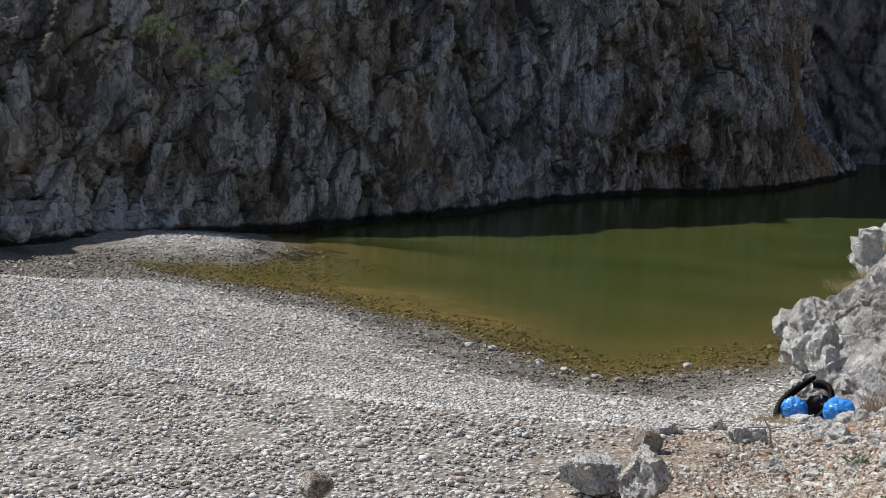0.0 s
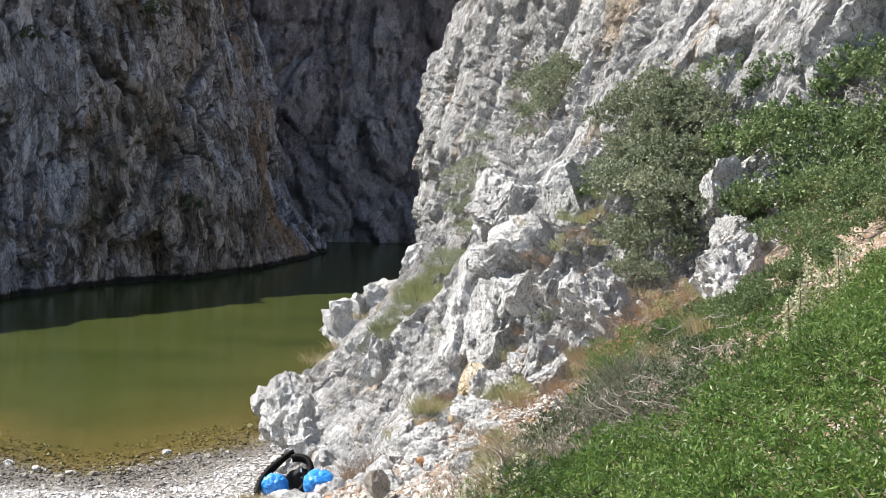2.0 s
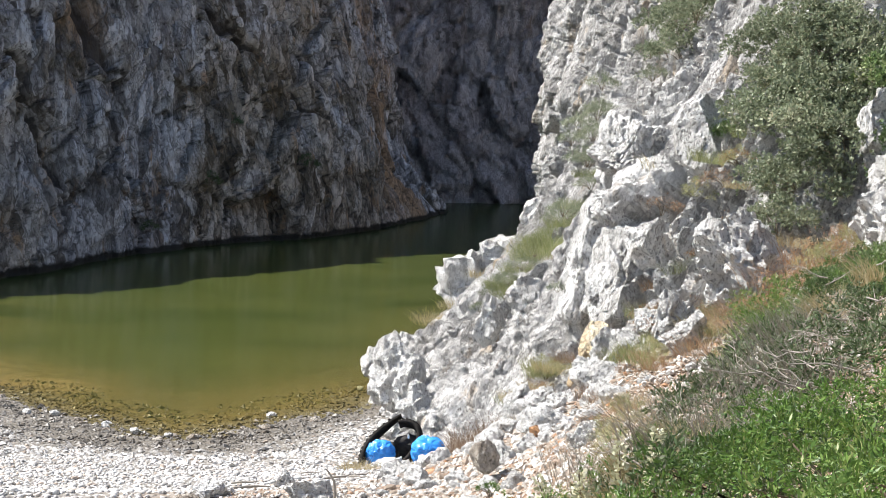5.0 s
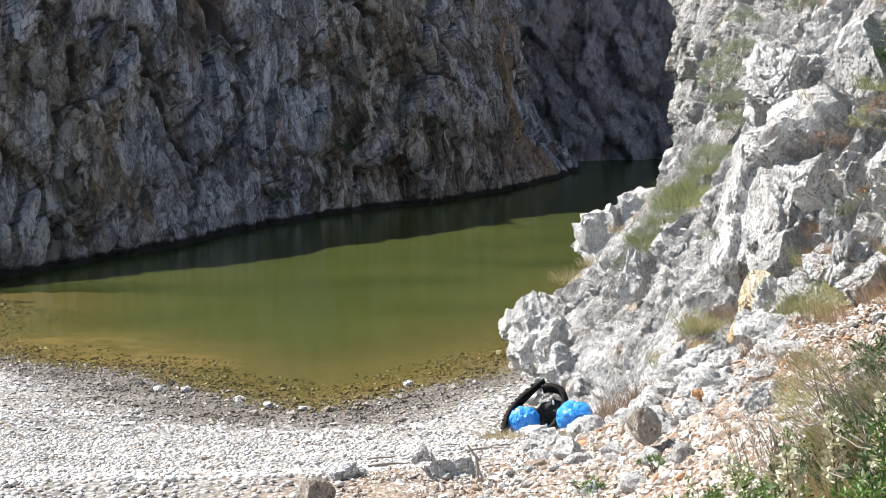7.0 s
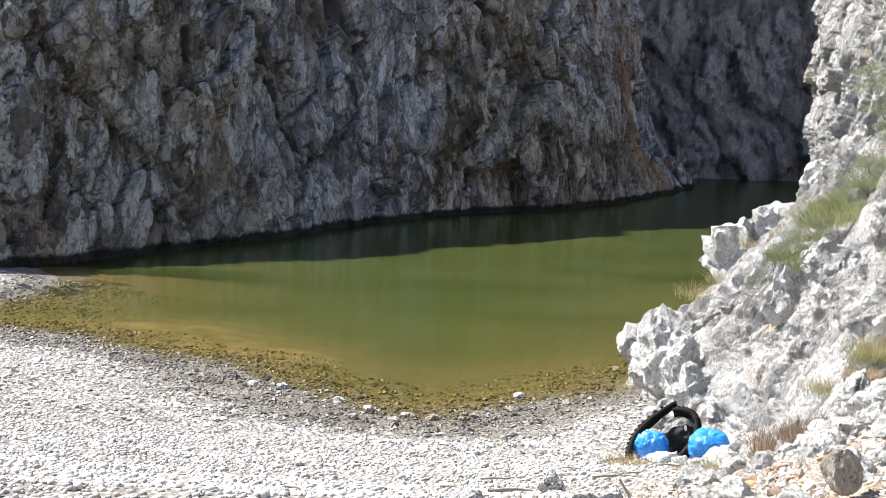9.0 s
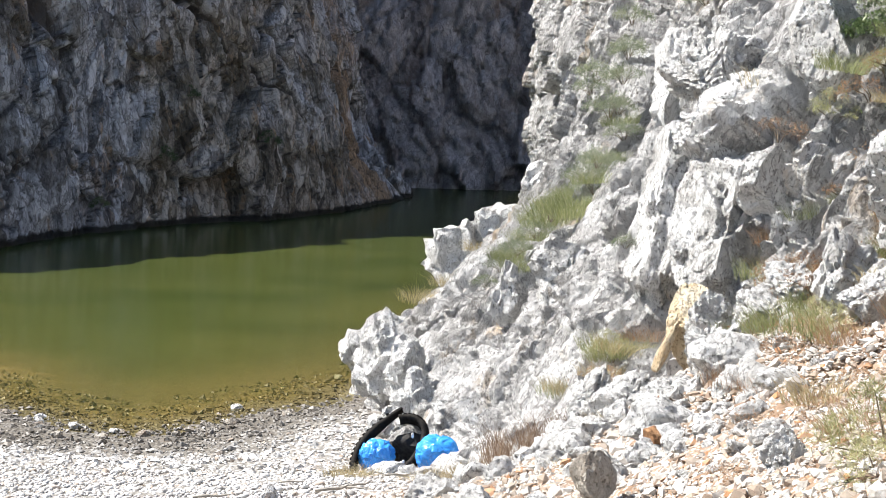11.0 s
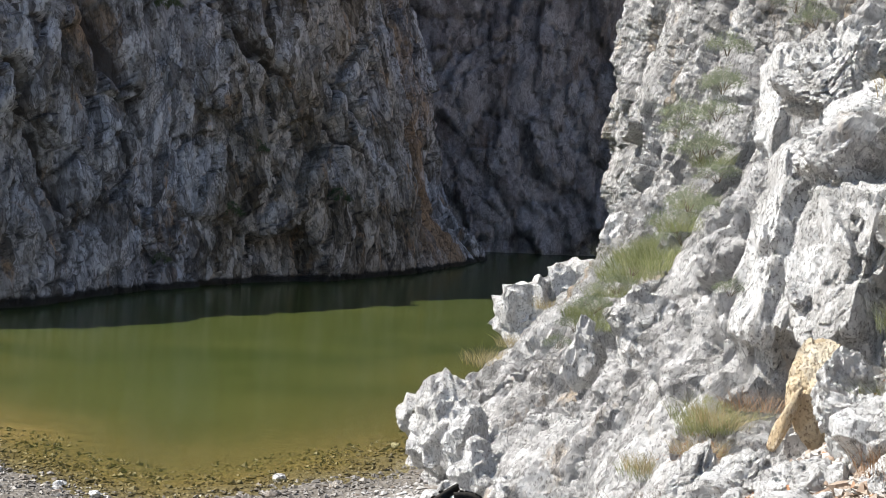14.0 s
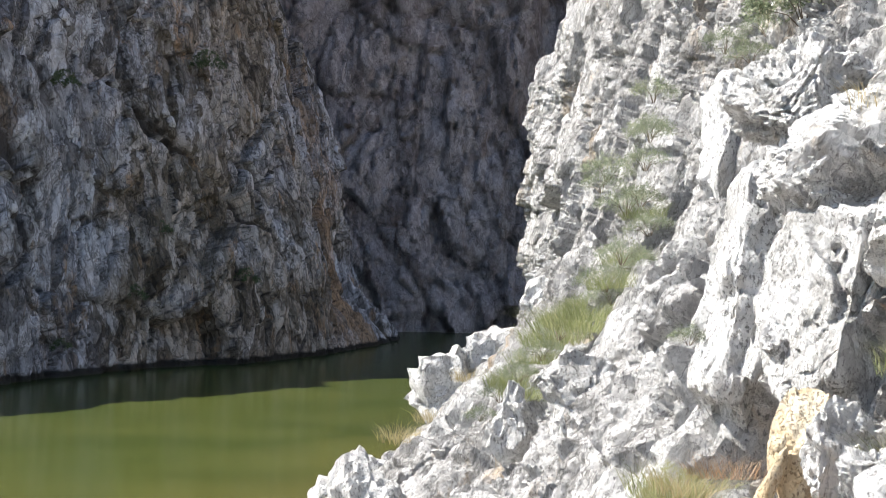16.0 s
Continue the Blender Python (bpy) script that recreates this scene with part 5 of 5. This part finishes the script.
def flower_spike(x, y, tall, seed):
    """A pale spike of small blossoms on an upright stalk."""
    rng = np.random.RandomState(seed)
    root = thing("flower_spike", "upright spike of small cream blossoms above the thicket", "flower", "flower spikes", at=(x, y, height(x, y)))
    bend = rng.normal(0, 0.05, 2)
    v, f = tube([(0, 0, -0.05), (bend[0], bend[1], tall * 0.6), (1.6 * bend[0], 1.6 * bend[1], tall)], [0.006, 0.005, 0.002], 6)
    stalk = piece("stalk", mesh_data("stalk", v, f), mat_bark, root)
    s = rng.uniform(0.45, 1, 170)
    a = rng.uniform(0, 2 * np.pi, 170)
    w = 0.045 * (1.15 - s) + 0.008
    p = np.stack([1.6 * s * bend[0] + w * np.cos(a), 1.6 * s * bend[1] + w * np.sin(a), s * tall], 1)
    v, f = leaf_cloud(p, np.stack([np.cos(a), np.sin(a), 0.4 + 0 * a], 1), 0.028, 0.018, seed)
    piece("blossom", mesh_data("blossom", v, f, False), mat_cream, stalk, "cream blossoms")


for n, (x, y) in enumerate([(2.55, 9.6), (2.68, 9.9), (2.45, 9.2), (2.8, 9.5), (2.9, 10.1), (2.62, 10.3), (0.35, 8.7), (0.45, 8.3), (0.6, 8.6), (0.75, 8.2)]):
    flower_spike(x, y, 0.55 if n < 6 else 0.5, 700 + n)


# ---- things left on the beach ----
def crumpled_bag(label, x, y, size, seed, squash, lean):
    """A filled bag of thin film, creased towards its gathered top."""
    bm = bmesh.new()
    bmesh.ops.create_icosphere(bm, subdivisions=6, radius=1.0)
    p = np.array([v.co for v in bm.verts])
    faces = [[v.index for v in f.verts] for f in bm.faces]
    bm.free()
    a = np.arctan2(p[:, 1], p[:, 0])
    ray = np.stack([np.cos(a) * 2.0, np.sin(a) * 2.0, p[:, 2] * 0.5], 1) + 0.5 * np.stack([vnoise(p * 2 + 3, seed + 6), vnoise(p * 2 + 8, seed + 7), 0 * a], 1)
    crease = np.abs(vnoise(ray + seed, seed))
    flats = blocks(p * 1.25 + seed, (1, 1, 1), seed, 0.8, 0.0)[0]
    fold = np.abs(vnoise(p * 2.6 + seed + 0.5 * np.stack([vnoise(p * 3 + 1, seed), vnoise(p * 3 + 5, seed), vnoise(p * 3 + 9, seed)], 1), seed + 4))
    r = 1 - 0.05 * (1 - crease) ** 3 * np.clip(p[:, 2] + 0.8, 0, 1) - 0.03 * np.clip(1 - fold / 0.12, 0, 1) + 0.09 * flats + 0.04 * blocks(p * 2.6 + seed, (1, 1, 1), seed + 3, 0.9, 0.0)[0] + 0.10 * fbm(p * 1.1 + seed, seed + 1, 2) - 0.02 * (1 - np.abs(vnoise(p * 3.4 + seed, seed + 2))) ** 4
    p = p * r[:, None] * np.array((1, 0.8, squash))
    p[:, 0] += lean * np.clip(p[:, 2], 0, 1) ** 2
    p[:, 2] = np.where(p[:, 2] < -0.72, -0.72 + (p[:, 2] + 0.72) * 0.2, p[:, 2])
    p[:, 2] -= p[:, 2].min()
    root = thing("plastic_bag", label, "bag", "blue bags", at=(x, y, height(x, y) - 0.02))
    piece("sack", mesh_data("sack", p * size, faces), mat_blue, root)
    return root


crumpled_bag("crumpled bright blue plastic bag filled and set inside an old tyre", -4.42, 25.95, 0.24, 8, 0.95, 0.05)
bag = crumpled_bag("bulging bright blue plastic bag lying beside the rocks", -3.58, 25.6, 0.275, 19, 0.88, -0.12)
mouth = []
for k in range(3):
    mouth.append(tube([(0.10 + 0.02 * k, -0.05, 0.30), (0.19 + 0.02 * k, -0.06 - 0.02 * k, 0.20), (0.27, -0.08 + 0.03 * k, 0.12), (0.33 - 0.02 * k, -0.08 + 0.05 * k, 0.08)], [0.05, 0.035, 0.03, 0.035], 9))
v, f = joined(mouth)
piece("gathered_end", mesh_data("gathered_end", v, f), mat_blue, bag, "loose gathered end of the blue bag")

# an old split tyre, standing tilted, its cut end sticking out
HOOP_LONG, HOOP_SHORT = Vector((0.36, 0.24, 0.34)), Vector((-0.25, 0.12, 0.20))
hoop = thing("old_tyre", "split black old tyre standing tilted round a blue bag", "tyre", at=(-4.27, 25.98, height(-4.27, 25.98)))
mid = Vector((0.03, 0, 0.25))
pts = [mid + a * HOOP_LONG + b * HOOP_SHORT for a, b in ((0.88, 0.90), (0.76, 0.93), (0.60, 0.96), (0.42, 0.98), (0.22, 1.0))]
for k in range(41):
    w = radians(90 + k * 7.9)
    pts.append(mid + (HOOP_LONG * math.cos(w) + HOOP_SHORT * math.sin(w)) * (1 - 0.0035 * max(0, k - 24)))
axle = HOOP_LONG.cross(HOOP_SHORT).normalized()
SECTION = [(-0.068, -0.030), (-0.074, 0.004), (-0.050, 0.026), (0.0, 0.034), (0.050, 0.026), (0.074, 0.004), (0.068, -0.030),
           (0.060, -0.026), (0.062, 0.000), (0.042, 0.014), (0.0, 0.020), (-0.042, 0.014), (-0.062, 0.000), (-0.060, -0.026)]
verts, faces, count = [], [], len(SECTION)
for k, p in enumerate(pts):
    d = (pts[min(k + 1, len(pts) - 1)] - pts[max(k - 1, 0)]).normalized()
    out = axle.cross(d).normalized()
    if out.dot(p - mid) < 0:
        out = -out
    wide = min(1.0, 0.6 + 0.09 * k) * (1 + 0.05 * math.sin(1.7 * k))
    verts += [tuple(p + 1.35 * wide * (a * axle + b * out)) for a, b in SECTION]
    if k:
        faces += [(count * (k - 1) + m, count * (k - 1) + (m + 1) % count, count * k + (m + 1) % count, count * k + m) for m in range(count)]
carcass = piece("carcass", mesh_data("carcass", verts, faces), mat_rubber, hoop)
for k in range(3, len(pts) - 1):
    a, b = pts[k - 1], pts[k]
    d = (b - a).normalized()
    out = axle.cross(d).normalized()
    if out.dot(a - mid) < 0:
        out = -out
    for s in (-1, 1):
        c = a.lerp(b, 0.5) + s * 0.052 * axle + 0.041 * out
        v, f = tube([c - d * 0.018 - s * axle * 0.012, c + d * 0.018 + s * axle * 0.012], [0.016, 0.016], 6)
        piece("tread_block", mesh_data("tread_block", v, f), mat_rubber, carcass)


def bottle(label, x, y, lift, long, radius, turn, material):
    root = thing("bottle", label, "bottle", "litter by the bags")
    prof = [(0, 0.2), (0, 0.92), (0.04, 1), (0.62, 1), (0.80, 0.45), (0.90, 0.36), (0.91, 0.42), (0.99, 0.42), (1.0, 0.1)]
    v, f = tube([(0, 0, a * long) for a, _ in prof[:6]], [r * radius for _, r in prof[:6]], 14)
    body = piece("body", mesh_data("body", v, f), material, root)
    v, f = tube([(0, 0, a * long) for a, _ in prof[6:]] + [(0, 0, long * 1.001)], [r * radius for _, r in prof[6:]] + [0.001], 14)
    piece("cap", mesh_data("cap", v, f), mat_white, body)
    root.matrix_basis = pose(x, y, height(x, y) + radius + lift, 84, 0, turn)


bottle("white plastic bottle lying inside the old tyre", -4.32, 25.85, 0.46, 0.28, 0.024, 92, mat_white)
bottle("white plastic canister lying inside the old tyre", -4.05, 25.62, 0.36, 0.17, 0.085, 85, mat_white)
bottle("pale plastic bottle lying behind the blue bag", -4.16, 25.58, 0.05, 0.18, 0.065, 84, mat_white)
for x, y, lift, w, seed, label in [(-4.02, 26.25, 0.24, 0.42, 91, "dark crumpled cloth inside the old tyre"), (-4.32, 26.5, 0.10, 0.4, 92, "dark cloth heap under the old tyre")]:
    bundle = boulder("bundled_cloth", label, x, y, height(x, y) + lift, w, 0.28, 0.36, seed, mat_dark, 10, 0, 5, 3)
    bundle["category"] = "cloth"
for x, y, w, seed in [(-4.15, 25.45, 0.30, 95), (-3.85, 25.2, 0.22, 96), (-3.45, 25.3, 0.34, 97), (-3.2, 24.7, 0.42, 98), (-3.55, 24.8, 0.2, 99), (-3.35, 26.0, 0.35, 100), (-3.05, 25.4, 0.4, 101), (-4.35, 25.3, 0.16, 102), (-3.1, 23.8, 0.3, 103), (-2.7, 24.0, 0.4, 104)]:
    boulder("boulder", "pale angular stone lying in front of the bags", x, y, height(x, y) + 0.15 * w, w * 1.2, w, w * 0.75, seed, turn=seed * 40, cuts=9, fine=3, group="stones by the bags")
planted(copy_thing(straw, Matrix()), [(-4.55, 25.2, height(-4.55, 25.2), 0.9), (-4.7, 25.3, height(-4.7, 25.3), 0.8), (-4.4, 25.05, height(-4.4, 25.05), 0.8), (-3.6, 24.3, height(-3.6, 24.3), 0.7), (-3.0, 22.9, height(-3, 22.9), 0.9), (-2.7, 22.3, height(-2.7, 22.3), 0.9)], 62)
twigs = tuft("grey tangle of dead twigs in the thicket", "scrub", mat_twig, 260, 0.42, 0.32, 329, "dead twigs", 1.8, 0.0022)
rng = np.random.RandomState(79)
planted(twigs, [(a, b, height(a, b) + 0.06, rng.uniform(0.7, 1.1)) for a, b in [(rng.uniform(0.55, 1.95), rng.uniform(8.8, 12.6)) for _ in range(10)]], 64)
grey = tuft("grey-brown dry twiggy grass clump on the stony slope", "scrub", mat_drybrown, 380, 0.34, 0.29, 328, "twiggy clumps", 0.8, 0.0022)
planted(grey, [(-1.75, 19.6, 2.1, 1.3), (-1.95, 20.2, 2.0, 1.15), (-1.5, 19.2, 2.25, 1.15), (-1.7, 18.8, 2.15, 1.1), (-1.35, 19.9, 2.35, 1.1), (-2.05, 20.7, 1.95, 0.9), (-1.55, 19.8, 2.25, 1.2), (-1.45, 18.7, 2.25, 0.9)], 63)
rng = np.random.RandomState(91)
for n in range(14):
    x, y = rng.uniform(-6, -2.6), rng.uniform(16, 27)
    v, f = tube([(0, 0, 0), (0.12, rng.normal(0, 0.015), 0.01), (0.24, rng.normal(0, 0.03), 0.0), (0.33, rng.normal(0, 0.03), 0.012)], [0.012, 0.014, 0.011, 0.006], 7)
    ob = tagged(piece("driftwood_stick", mesh_data("driftwood_stick", v, f), mat_dead), "bleached driftwood stick lying on the shingle", "driftwood", "driftwood")
    ob.matrix_basis = pose(x, y, height(x, y) + 0.05, 0, rng.uniform(-5, 5), rng.uniform(-40, 60)) @ Matrix.Scale(rng.uniform(0.6, 1.4), 4)
v, f = tube([(0, 0, 0), (0.03, -0.02, 0.12), (0.02, -0.03, 0.24), (-0.05, -0.03, 0.34)], [0.016, 0.015, 0.012, 0.007], 9)
log = tagged(piece("driftwood_stick", mesh_data("driftwood_stick", v, f), mat_dead), "pale driftwood stub leaning on a boulder", "driftwood", "driftwood")
log.matrix_basis = pose(-2.4, 14.75, height(-2.4, 14.75) - 0.03)
